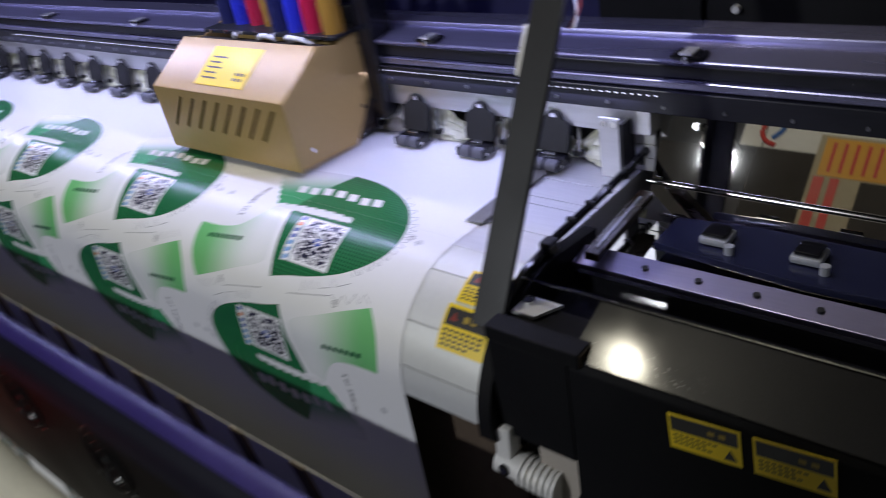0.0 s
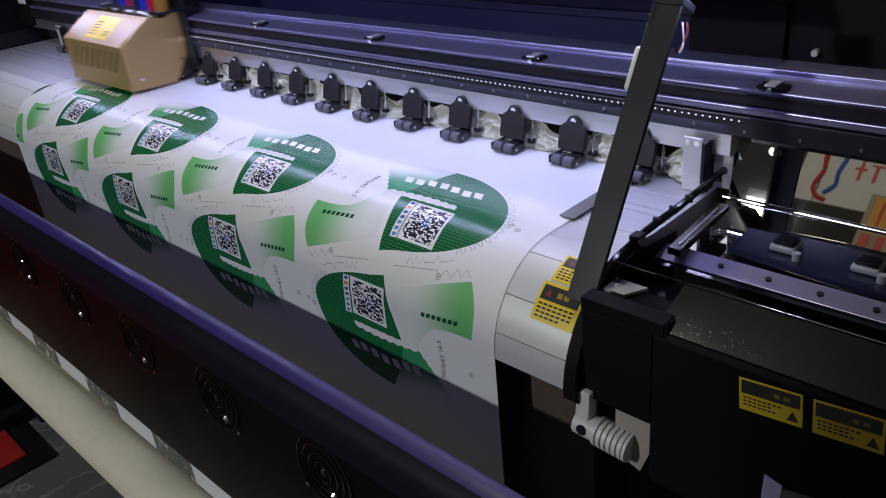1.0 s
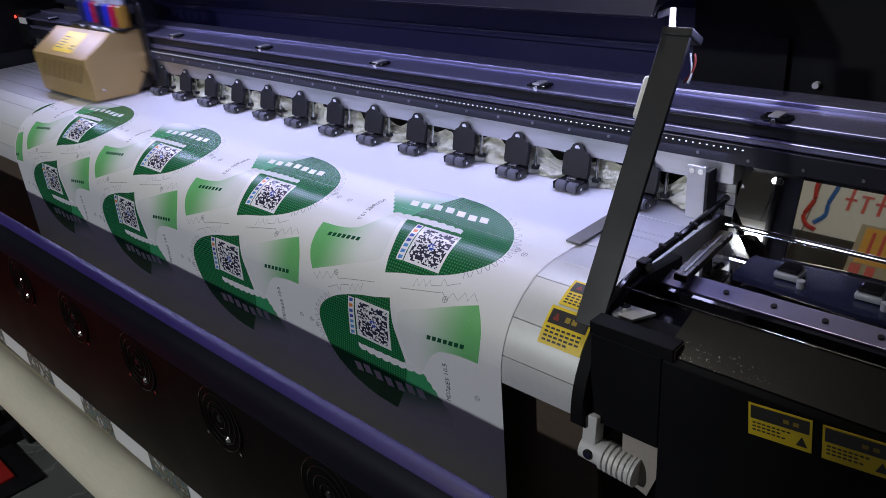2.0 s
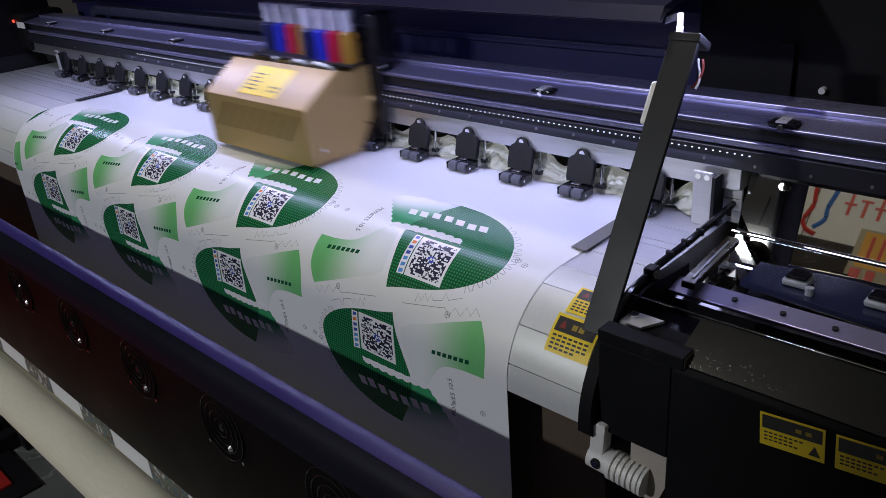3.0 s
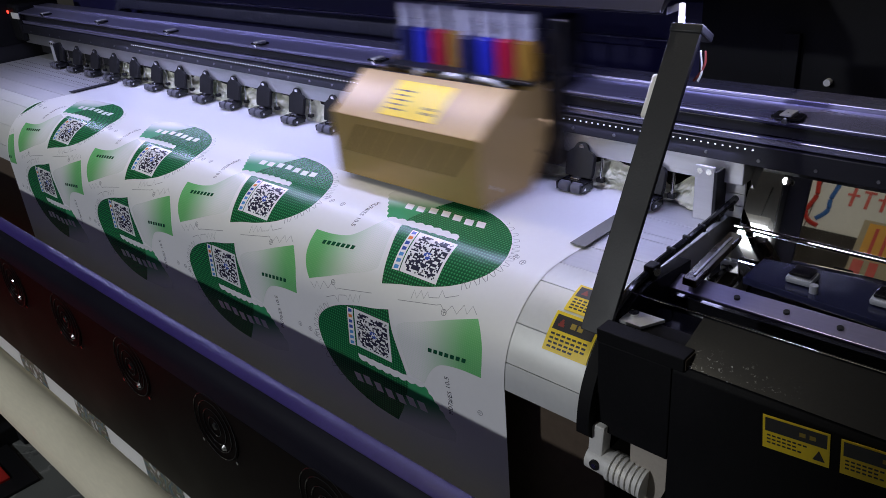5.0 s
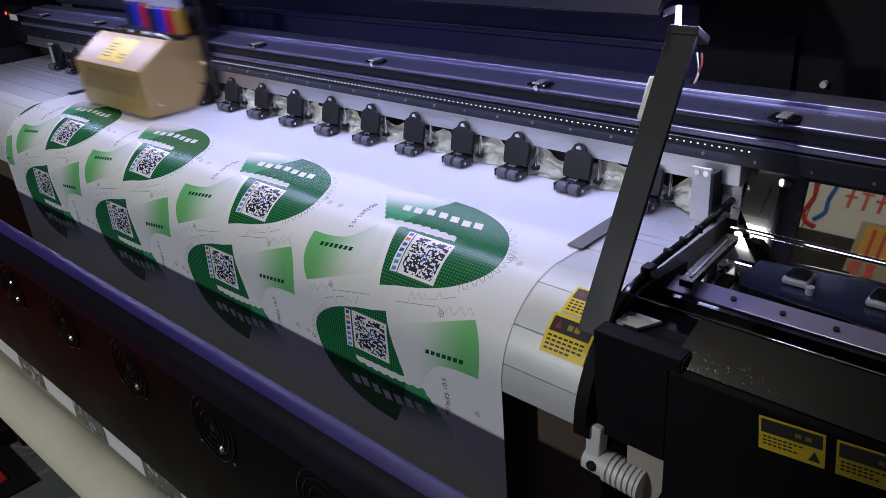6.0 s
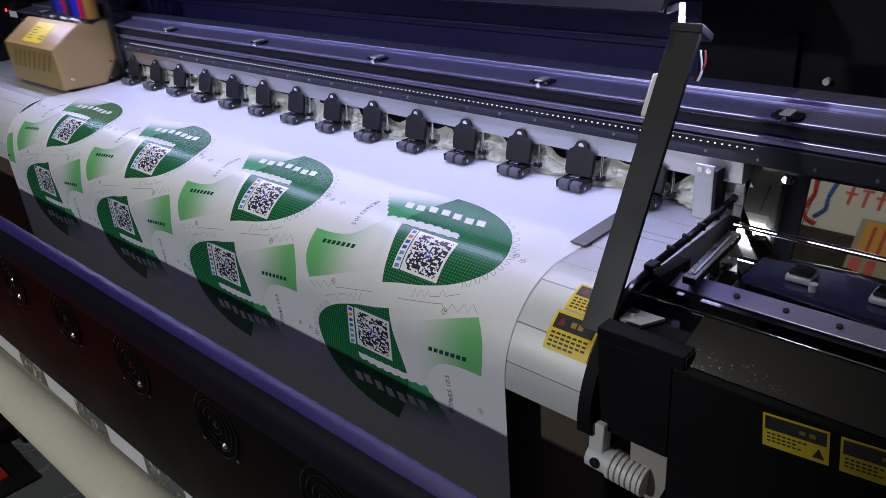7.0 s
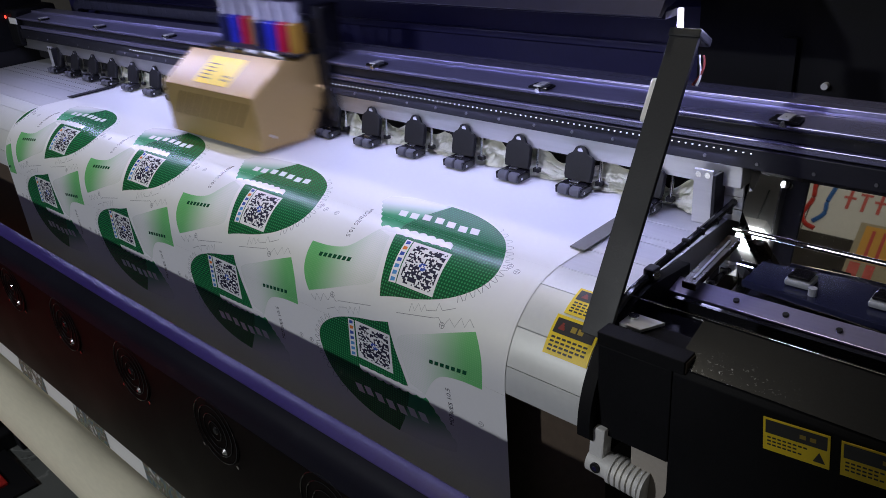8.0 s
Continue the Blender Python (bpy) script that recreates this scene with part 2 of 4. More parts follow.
# ---------------- mesh helpers ----------------
def link_bm(name, bm, material, parent=None, smooth=False):
    me = bpy.data.meshes.new(name)
    bmesh.ops.recalc_face_normals(bm, faces=bm.faces)
    bm.to_mesh(me)
    bm.free()
    for m in material if isinstance(material, (list, tuple)) else [material]:
        me.materials.append(m)
    if smooth:
        for p in me.polygons:
            p.use_smooth = True
        me.set_sharp_from_angle(angle=radians(20))
    ob = new(name, me)
    ob.parent = parent
    return ob


def part(name, bm, material, parent, label="", smooth=True):
    ob = link_bm(name, bm, material, parent, smooth)
    return tagged(ob, label) if label else ob


def thing(name, label, category, m=None, group="", kind=""):
    ob = new(name)
    ob.empty_display_size = 0.05
    if m is not None:
        ob.matrix_world = m
    return tagged(ob, label, category, group, kind)


def structure(ob, label, category=""):
    return tagged(ob, label, category, kind="structure")


def box(x0, x1, y0, y1, z0, z1, bevel=0.001, bm=None, m=None):
    bm = bm or bmesh.new()
    v = bmesh.ops.create_cube(bm, size=1)["verts"]
    bmesh.ops.scale(bm, vec=(x1 - x0, y1 - y0, z1 - z0), verts=v)
    bmesh.ops.translate(bm, vec=((x0 + x1) / 2, (y0 + y1) / 2, (z0 + z1) / 2), verts=v)
    if bevel:
        edges = list({e for q in v for e in q.link_edges})
        out = bmesh.ops.bevel(bm, geom=edges, offset=bevel, segments=2, affect="EDGES", profile=0.5)
        v = list({q for f in out["faces"] for q in f.verts} | {q for q in v if q.is_valid})
    if m is not None:
        bmesh.ops.transform(bm, matrix=m, verts=v)
    return bm


def prism(points, x0, x1, bm=None, axis="x", bevel=0.0):
    """A profile of (y, z) pairs drawn out along x, or of (x, z) pairs along y."""
    bm = bm or bmesh.new()

    def at(p, d):
        return (d, p[0], p[1]) if axis == "x" else (p[0], d, p[1]) if axis == "y" else (p[0], p[1], d)

    a = [bm.verts.new(at(p, x0)) for p in points]
    b = [bm.verts.new(at(p, x1)) for p in points]
    n = len(points)
    made = [bm.faces.new(a), bm.faces.new(b[::-1])]
    for i in range(n):
        made.append(bm.faces.new((a[i], a[(i + 1) % n], b[(i + 1) % n], b[i])))
    if bevel:
        bmesh.ops.bevel(bm, geom=list({e for f in made for e in f.edges}), offset=bevel, segments=2, affect="EDGES", profile=0.5)
    return bm


def rod(p0, p1, r, seg=12, bm=None, r1=None):
    bm = bm or bmesh.new()
    p0, p1 = Vector(p0), Vector(p1)
    d = p1 - p0
    m = Matrix.Translation((p0 + p1) / 2) @ d.to_track_quat("Z", "Y").to_matrix().to_4x4()
    bmesh.ops.create_cone(bm, cap_ends=True, segments=seg, radius1=r, radius2=r if r1 is None else r1, depth=d.length, matrix=m)
    return bm


def pipe(points, r, seg=8, bm=None):
    """A tube through the given points."""
    bm = bm or bmesh.new()
    pts = [Vector(p) for p in points]
    rings = []
    for i, p in enumerate(pts):
        d = (pts[min(i + 1, len(pts) - 1)] - pts[max(i - 1, 0)]).normalized()
        q = d.to_track_quat("Z", "Y")
        rings.append([bm.verts.new(p + q @ Vector((r * math.cos(a), r * math.sin(a), 0))) for a in (2 * math.pi * k / seg for k in range(seg))])
    for a, b in zip(rings, rings[1:]):
        for k in range(seg):
            bm.faces.new((a[k], a[(k + 1) % seg], b[(k + 1) % seg], b[k]))
    bm.faces.new(rings[0])
    bm.faces.new(rings[-1][::-1])
    return bm


def smooth_line(ctrl, n=6, closed=True):
    """Points on a smooth curve through a few control points."""
    out, k = [], len(ctrl)
    for i in range(k if closed else k - 1):
        if closed:
            p0, p1, p2, p3 = (Vector(ctrl[(i + d) % k]) for d in (-1, 0, 1, 2))
        else:
            p0, p1, p2, p3 = (Vector(ctrl[min(max(i + d, 0), k - 1)]) for d in (-1, 0, 1, 2))
        for j in range(n):
            t = j / n
            out.append(tuple(0.5 * (2 * p1 + (p2 - p0) * t + (2 * p0 - 5 * p1 + 4 * p2 - p3) * t * t + (3 * p1 - p0 - 3 * p2 + p3) * t ** 3)))
    if not closed:
        out.append(tuple(ctrl[-1]))
    return out


# ---------------- room ----------------
def room():
    floor = structure(link_bm("floor", box(-5, 3, -4.5, 3, -0.1, 0, 0), SLATE), "dark grey veined slate floor of the print shop", "floor")
    for name, b in (("wall_back", (-5, 3, 3, 3.1, 0, 2.8)), ("wall_front", (-5, 3, -4.6, -4.5, 0, 2.8)),
                    ("wall_left", (-5.1, -5, -4.5, 3, 0, 2.8)), ("wall_right", (3, 3.1, -4.5, 3, 0, 2.8))):
        structure(link_bm(name, box(*b, 0), WALL), "dim painted wall of the print shop", "wall")
    structure(link_bm("ceiling", box(-5, 3, -4.5, 3, 2.8, 2.9, 0), CEIL), "pale ceiling of the print shop", "ceiling")
    lamp = thing("ceiling_lamp", "small bright square panel lamp hanging on a cord", "lamp", pose(-1.30, -3.80, 2.49))
    part("housing", box(-0.10, 0.10, -0.10, 0.10, 0.0, 0.06, 0.005), WHITE_PLASTIC, lamp)
    part("cord", rod((0, 0, 0.06), (0, 0, 0.31), 0.005), BLACK, lamp)
    lamp = thing("light_bulb", "bare warm bulb hanging on a cord over the printer", "lamp", pose(-0.42, -0.15, 2.50))
    part("socket", rod((0, 0, 0.055), (0, 0, 0.11), 0.018, 16), WHITE_PLASTIC, lamp)
    part("cord", rod((0, 0, 0.11), (0, 0, 0.30), 0.004), BLACK, lamp)
    mat_ = thing("floor_mat", "red mat with black border lying on slate floor", "mat", pose(-2.47, -1.1, 0))
    part("mat_top", box(-1.2, 0.95, -0.5, 0.60, 0.002, 0.014, 0.003), RED, mat_)
    part("border", box(-1.26, 1.01, -0.56, 0.65, 0.0, 0.008, 0.002), BLACK, mat_)


room()


# ---------------- printer: platen, apron, beam ----------------
PLATEN_Z, CURL_Y, CURL_R = 0.95, -0.20, 0.103
SHEET_LEFT, SHEET_RIGHT = -1.368, 0.002


def curl(s, lift=0.0):
    """Where the sheet runs: flat over the platen, round the apron, then straight down. s grows towards the front and down. Gives y, z and the turn."""
    r, quarter = CURL_R, CURL_R * math.pi / 2
    if s < 0:
        return CURL_Y - s, PLATEN_Z + lift, 0.0
    if s < quarter:
        a = s / r
        return CURL_Y - (r + lift) * math.sin(a), PLATEN_Z - r + (r + lift) * math.cos(a), a
    return CURL_Y - r - lift, PLATEN_Z - r - (s - quarter), math.pi / 2


def curved_plate(x0, x1, s0, s1, out, inner, n=8):
    """A plate that follows the sheet's course between two depths under it."""
    bm = bmesh.new()
    rows = []
    for i in range(n + 1):
        s = s0 + (s1 - s0) * i / n
        ya, za, _ = curl(s, out)
        yb, zb, _ = curl(s, inner)
        rows.append([bm.verts.new(p) for p in ((x0, ya, za), (x1, ya, za), (x1, yb, zb), (x0, yb, zb))])
    for a, b in zip(rows, rows[1:]):
        for k in range(4):
            bm.faces.new((a[k], a[(k + 1) % 4], b[(k + 1) % 4], b[k]))
    bm.faces.new(rows[0])
    bm.faces.new(rows[-1][::-1])
    return bm


printer = thing("wide_format_printer", "black wide-format inkjet printer with silver platen, printing a vinyl sheet", "printer")


def platen_and_apron():
    platen = part("platen", box(-1.95, 0.095, -0.2, 0.10, 0.90, 0.9455, 0), ALU_DULL, printer, "silver aluminium platen with long grooves")
    edges = [0.10, 0.06, 0.012, -0.045, -0.085, -0.100, -0.150, -0.2]
    for a, b in zip(edges, edges[1:]):
        part("platen_strip", box(-1.95, 0.095, b + 0.0006, a - 0.0006, 0.9452, 0.9492, 0.0005), ALU_DULL, platen)
    bm = bmesh.new()
    for i in range(46):
        for j in range(3):
            bmesh.ops.create_cone(bm, cap_ends=True, segments=8, radius1=0.0016, radius2=0.0016, depth=0.0006,
                                  matrix=Matrix.Translation((-1.93 + i * 0.012 + (j % 2) * 0.006, -0.03 - j * 0.022, 0.9494)))
    tagged(part("suction_holes", bm, BLACK, platen, "rows of small suction holes"), kind="stuff")
    apron = part("apron", curved_plate(-1.95, 0.098, 0.0, 0.168, -0.004, -0.008, 20), ALU_DULL, printer, "curved white front apron in seamed panels")
    cuts = [0.0, 0.036, 0.090, 0.134, 0.168]
    for a, b in zip(cuts, cuts[1:]):
        part("apron_panel", curved_plate(-1.95, 0.098, a + 0.0005, b - 0.0005, -0.0008, -0.0042, 6), APRON, apron)
    part("front_panel", box(-1.95, 0.10, -0.262, -0.25, 0.55, 0.835, 0.002), BROWN, printer, "dark brown panel below the apron")
    part("lower_beam", box(-1.95, 0.6, -0.20, 0.10, 0.48, 0.56, 0.004), BLACK, printer)
    for x in (-1.7, 0.35):
        part("leg", box(x - 0.05, x + 0.05, -0.12, 0.08, 0.06, 0.50, 0.004), BLACK, printer)
        part("foot", box(x - 0.06, x + 0.06, -0.42, 0.35, 0.0, 0.06, 0.006), BLACK, printer)


platen_and_apron()


def beam():
    b = part("roller_bar", box(-1.93, 0.112, -0.004, 0.03, 0.994, 1.021, 0.001), ALU, printer, "long silver bar that holds the pinch rollers")
    for z0, z1 in ((0.9495, 0.9640), (0.9646, 0.9790), (0.9796, 0.9935)):
        part("end_panel", box(0.0605, 0.111, 0.006, 0.010, z0, z1, 0.0005), ALU_DULL, printer)
    part("led_rail", box(-1.93, 0.80, -0.012, 0.03, 1.0225, 1.046, 0.001), BLACK_RAIL, printer, "black rail with a row of white diodes")
    part("rail_lip", box(-1.93, 0.80, -0.008, 0.03, 1.0475, 1.0555, 0.0012), GREY_RAIL, printer)
    part("belt_slot", box(-1.93, 0.80, 0.004, 0.03, 1.056, 1.0705, 0), BLACK_GLOSS, printer)
    part("beam_front", prism([(-0.008, 1.071), (-0.012, 1.0745), (-0.012, 1.078), (0.03, 1.084), (0.03, 1.071)], -1.93, 0.80), GREY_RAIL, printer, "blue-grey anodised top of the beam")
    part("beam_top", box(-1.93, 0.80, 0.031, 0.075, 1.03, 1.0885, 0.0015), GREY_RAIL, printer)
    part("belt", box(-1.9, 0.78, -0.004, -0.002, 1.0575, 1.0690, 0.0004), BLACK_RAIL, printer)
    part("beam_core", box(-1.93, 0.060, 0.031, 0.075, 0.96, 1.029, 0.001), BLACK, printer)
    for y, z in ((-0.0088, 1.0552), (-0.0125, 1.0765), (0.031, 1.0885)):
        part("edge_bead", rod((-1.93, y, z), (0.80, y, z), 0.0011, 8), GREY_RAIL, printer, "bright edge of the beam")
    bm = bmesh.new()
    for i in range(166):
        box(-1.28 + i * 0.0085 - 0.0008, -1.28 + i * 0.0085 + 0.0008, -0.0131, -0.0118, 1.0403, 1.0413, 0, bm)
    tagged(part("led_strip", bm, LED, printer, "row of lit white diodes"), kind="stuff")
    for i in range(44):
        part("rail_screw", rod((-1.85 + i * 0.06, -0.0135, 1.030), (-1.85 + i * 0.06, -0.0118, 1.030), 0.0019, 10), STEEL_DARK, printer, smooth=False)
    for i in range(9):
        x = -1.733 + 0.3145 * i
        if x > 0.5:
            break
        c = part("belt_clip", box(x - 0.015, x + 0.015, -0.016, 0.004, 1.0800, 1.0835, 0.001), BLACK_GLOSS, printer, "small black clip with a bright screw")
        part("clip_screw", rod((x, -0.0175, 1.0785), (x, -0.007, 1.083), 0.0034, 12), CHROME, c)
        part("clip_plate", box(x - 0.006, x + 0.006, -0.0165, 0.0042, 1.0836, 1.0858, 0.0006), ALU_DULL, c, "pale metal plate")


beam()


def hood():
    part("hood_back", prism([(0.16, 0.96), (0.16, 1.16), (0.10, 1.26), (0.106, 1.266), (0.17, 1.17), (0.17, 0.96)], -1.95, -0.015), NAVY, printer, "dark navy rear panel of the hood")
    part("hood_back_end", box(-0.010, 0.80, 0.120, 0.13, 0.90, 1.45, 0.001), BLACK_MATT, printer)
    part("hood_top", prism([(0.10, 1.262), (-0.13, 1.218), (-0.14, 1.205), (-0.135, 1.203), (-0.125, 1.211), (0.10, 1.254)], -1.95, 0.075), NAVY, printer)
    part("strip_channel", box(-1.70, 0.075, -0.128, -0.104, 1.200, 1.208, 0.001), NAVY, printer)
    part("hood_rib", box(-1.95, -0.02, 0.150, 0.159, 1.100, 1.112, 0.002), NAVY, printer)
    part("back_post", box(0.096, 0.114, 0.111, 0.119, 1.05, 1.14, 0.001), BLACK_MATT, printer)
    for z in (1.088, 1.070):
        part("back_bolt", rod((0.149, 0.112, z), (0.149, 0.120, z), 0.004, 10), ALU_DULL, printer)


hood()


# ---------------- pinch rollers ----------------
def pinch_roller():
    r = thing("pinch_roller", "black pinch roller arm with two grey rubber wheels", "roller", group="pinch rollers along the beam")
    outline = smooth_line([(-0.0085, 0.058), (-0.004, 0.061), (0.004, 0.061), (0.0085, 0.058)], 3, False)
    outline = [(-0.019, 0.016), (-0.0205, 0.022), (-0.0205, 0.044), (-0.017, 0.049), (-0.011, 0.051)] + outline + [(0.011, 0.051), (0.017, 0.049), (0.0205, 0.044), (0.0205, 0.022), (0.019, 0.016)]
    bm = prism(outline, -0.0035, 0.0035, axis="y", bevel=0.0008)
    bmesh.ops.transform(bm, matrix=pose(0, -0.014, 0.016, -14, 0, 0) @ Matrix.Translation((0, 0, -0.016)), verts=bm.verts)
    part("arm", bm, BLACK, r)
    part("arm_screw", rod((0, -0.0085, 0.0545), (0, -0.0035, 0.0555), 0.004, 12), CHROME, r, "bright screw")
    bm = box(-0.018, 0.018, -0.030, -0.008, 0.0055, 0.0150, 0.002)
    box(-0.0205, -0.0175, -0.037, -0.012, 0.003, 0.0135, 0.0012, bm)
    box(0.0175, 0.0205, -0.037, -0.012, 0.003, 0.0135, 0.0012, bm)
    part("fork", bm, BLACK_GLOSS, r)
    part("spring_plate", box(-0.008, 0.006, -0.0235, -0.017, 0.0152, 0.0168, 0.0004), CHROME, r)
    for x in (-0.0092, 0.0092):
        w = rod((x - 0.008, -0.031, 0.0074), (x + 0.008, -0.031, 0.0074), 0.0072, 20)
        bmesh.ops.bevel(w, geom=[e for e in w.edges if len({round(v.co.x, 4) for v in e.verts}) == 1], offset=0.0012, segments=2, affect="EDGES")
        part("wheel", w, RUBBER, r, "grey rubber wheel")
    part("axle", rod((-0.021, -0.031, 0.0074), (0.021, -0.031, 0.0074), 0.002, 8), CHROME, r)
    part("lift_rod", rod((0.0265, -0.004, 0.012), (0.0265, 0.000, 0.046), 0.0022, 10), CHROME, r, "bright lift rod")
    part("rod_clip", box(0.021, 0.031, -0.007, 0.001, 0.010, 0.016, 0.001), BLACK, r)
    return r


first = pinch_roller()
first.matrix_world = pose(0, 0.0, 0.9505)
for k in range(1, 18):
    copy_thing(first, pose(-0.1 * k, 0.0, 0.9505))


def film():
    """Crumpled plastic film behind the rollers."""
    bm = bmesh.new()
    nx, nz = 460, 10
    grid = []
    for i in range(nx + 1):
        x = -1.42 + 1.48 * i / nx
        col = []
        for j in range(nz + 1):
            v = j / nz
            k = noise.noise(Vector((x * 26, v * 2.2, 0))) * 0.016 + abs(noise.noise(Vector((x * 60, v * 4, 4)))) * 0.012
            col.append(bm.verts.new((x, 0.000 + 0.006 * v + k * 0.8, 0.9515 + 0.040 * v * (0.85 + 0.5 * noise.noise(Vector((x * 25, 1, 9)))))))
        grid.append(col)
    for a, b in zip(grid, grid[1:]):
        for j in range(nz):
            bm.faces.new((a[j], b[j], b[j + 1], a[j + 1]))
    bmesh.ops.solidify(bm, geom=bm.faces[:], thickness=0.0003)
    ob = link_bm("plastic_film", bm, FOIL)
    tagged(ob, "crumpled cream plastic film lying behind the pinch rollers", "plastic film")


film()


def end_bracket(x, name_label):
    b = thing("sheet_guide_bracket", name_label, "bracket", pose(x, -0.018, 0.9495))
    part("plate", box(-0.013, 0.010, -0.002, 0.002, 0.0, 0.066, 0.0008), ALU_DULL, b)
    part("side", box(0.0105, 0.015, -0.004, 0.022, 0.0, 0.062, 0.001), BLACK, b)
    for dx in (-0.007, 0.004):
        part("bracket_screw", rod((dx, -0.0032, 0.060), (dx, -0.0015, 0.060), 0.0035, 12), CHROME, b)


end_bracket(0.075, "upright silver bracket with two screws at the platen's end")
end_bracket(-1.715, "upright silver bracket at the far end of the platen")


def edge_guard(x, y0, y1, side, label):
    g = thing("media_edge_guard", label, "edge guard", pose(x, 0, 0.9516))
    part("plate", box(-0.017 if side > 0 else -0.008, 0.003 if side > 0 else 0.014, y0, y1, 0.0, 0.0016, 0.0004), GUARD_STEEL if side > 0 else BLACK, g)


edge_guard(0.004, -0.160, -0.030, 1, "thin dark steel guard plate over the sheet's edge")
edge_guard(-1.375, -0.135, -0.03, -1, "thin dark guard strip along the sheet's far edge")


# ---------------- arm, end housing, capping station ----------------
def arm():
    a = thing("hood_arm", "flat black steel arm that carries the hood", "arm")
    bottom, top = Vector((0.096, -0.270, 0.945)), Vector((0.096, -0.125, 1.190))
    up = (top - bottom).normalized()
    side = Vector((1, 0, 0))
    side = (side - side.dot(up) * up).normalized()
    out = side.cross(up)
    m = Matrix((side, up, out)).transposed().to_4x4()
    m.translation = bottom
    bm = box(-0.0150, 0.0150, -0.014, (top - bottom).length, -0.0025, 0.0025, 0.0008)
    bmesh.ops.transform(bm, matrix=m, verts=bm.verts)
    part("bar", bm, BLACK, a)
    bm = box(-0.0150, -0.0120, 0.03, (top - bottom).length - 0.004, -0.022, -0.003, 0.0008)
    bmesh.ops.transform(bm, matrix=m, verts=bm.verts)
    part("flange", bm, BLACK, a)
    bm = box(-0.0165, 0.0165, (top - bottom).length - 0.006, (top - bottom).length + 0.003, -0.024, 0.004, 0.002)
    bmesh.ops.transform(bm, matrix=m, verts=bm.verts)
    part("cap", bm, BLACK, a)
    bm = box(-0.0245, -0.0153, 0.196, 0.240, -0.020, -0.004, 0.003)
    bmesh.ops.transform(bm, matrix=m, verts=bm.verts)
    part("switch_box", bm, WHITE_PLASTIC, a, "small white plastic switch box")
    for k, mm in enumerate((ORANGE_RED, WHITE_PLASTIC)):
        pts = [m @ Vector((0.016 + 0.005 * math.sin(t * 3 + k), 0.238 + t * 0.03, -0.010 - 0.004 * t)) for t in [i / 8 for i in range(9)]]
        part("wire", pipe(pts, 0.0012, 6), mm, a)
    bm = rod(m @ Vector((-0.013, (top - bottom).length + 0.004, -0.012)), m @ Vector((-0.019, (top - bottom).length + 0.026, -0.012)), 0.0032, 10)
    part("strip_end", bm, LED, a, "lit end of the hood's light strip")


arm()


def sticker(name, w, h, m, label, rows):
    s = thing(name, label, "sticker", m)
    part("backing", box(-w / 2, w / 2, -h / 2, h / 2, 0.0, 0.0004, 0.0001), YELLOW, s)
    part("black_panel", box(-w * 0.46, w * 0.46, h * 0.04, h * 0.44, 0.0005, 0.0007, 0), STICKER_BLACK, s)
    for i in range(rows):
        y = -h * 0.08 - i * h * 0.11
        for k in range(8 - 2 * (i % 2) - (i == rows - 1)):
            part("print_bar", box(w * (-0.43 + 0.078 * k), w * (-0.43 + 0.078 * k + 0.056), y - h * 0.022, y + h * 0.022, 0.0005, 0.0007, 0), STICKER_BLACK, s)
    part("triangle", prism([(w * 0.26, -h * 0.38), (w * 0.44, -h * 0.38), (w * 0.35, -h * 0.08)], 0.0005, 0.0007, axis="z"), STICKER_BLACK, s)
    for k in range(2):
        part("heading_bar", box(w * (0.06 + 0.15 * k), w * (0.15 + 0.15 * k), h * 0.17, h * 0.29, 0.0008, 0.0009, 0), DIM_YELLOW, s)
    return s


def on_curl(x, s, lift, rz=0):
    y, z, a = curl(s, lift)
    return Matrix.Translation((x, y, z)) @ Matrix.Rotation(a, 4, "X") @ Matrix.Rotation(radians(rz), 4, "Z")


def bent_sticker(x0, x1, s0, s1, label):
    """A sticker on the curved apron, bent with it."""
    g = thing("warning_sticker", label, "sticker", group="warning stickers on the apron")
    h = s1 - s0
    part("backing", curved_plate(x0, x1, s0, s1, 0.0004, -0.0006, 6), YELLOW, g)
    part("black_panel", curved_plate(x0 + 0.003, x1 - 0.003, s0 + h * 0.08, s0 + h * 0.46, 0.0007, 0.0004, 4), STICKER_BLACK, g)
    w = x1 - x0
    for i in range(4):
        a = s0 + h * (0.54 + 0.105 * i)
        for k in range(7 - (i == 3) * 2):
            part("print_bar", curved_plate(x0 + 0.004 + k * (w - 0.008) / 7, x0 + 0.004 + (k + 0.72) * (w - 0.008) / 7, a, a + h * 0.05, 0.0006, 0.0004, 1), STICKER_BLACK, g)
    for k in range(3):
        t0, t1 = s0 + h * (0.18 + 0.06 * k), s0 + h * (0.24 + 0.06 * k)
        part("triangle", curved_plate(x0 + 0.0115 - 0.0012 * (k + 1), x0 + 0.0115 + 0.0012 * (k + 1), t0, t1, 0.0009, 0.0006, 1), ORANGE_RED, g)
    for k in range(2):
        part("heading_bar", curved_plate(x0 + 0.022 + 0.008 * k, x0 + 0.028 + 0.008 * k, s0 + h * 0.2, s0 + h * 0.34, 0.0009, 0.0006, 1), DIM_YELLOW, g)


bent_sticker(0.046, 0.093, 0.026, 0.060, "yellow and black warning sticker on the white apron")
bent_sticker(0.041, 0.093, 0.063, 0.105, "yellow and black warning sticker on the white apron")


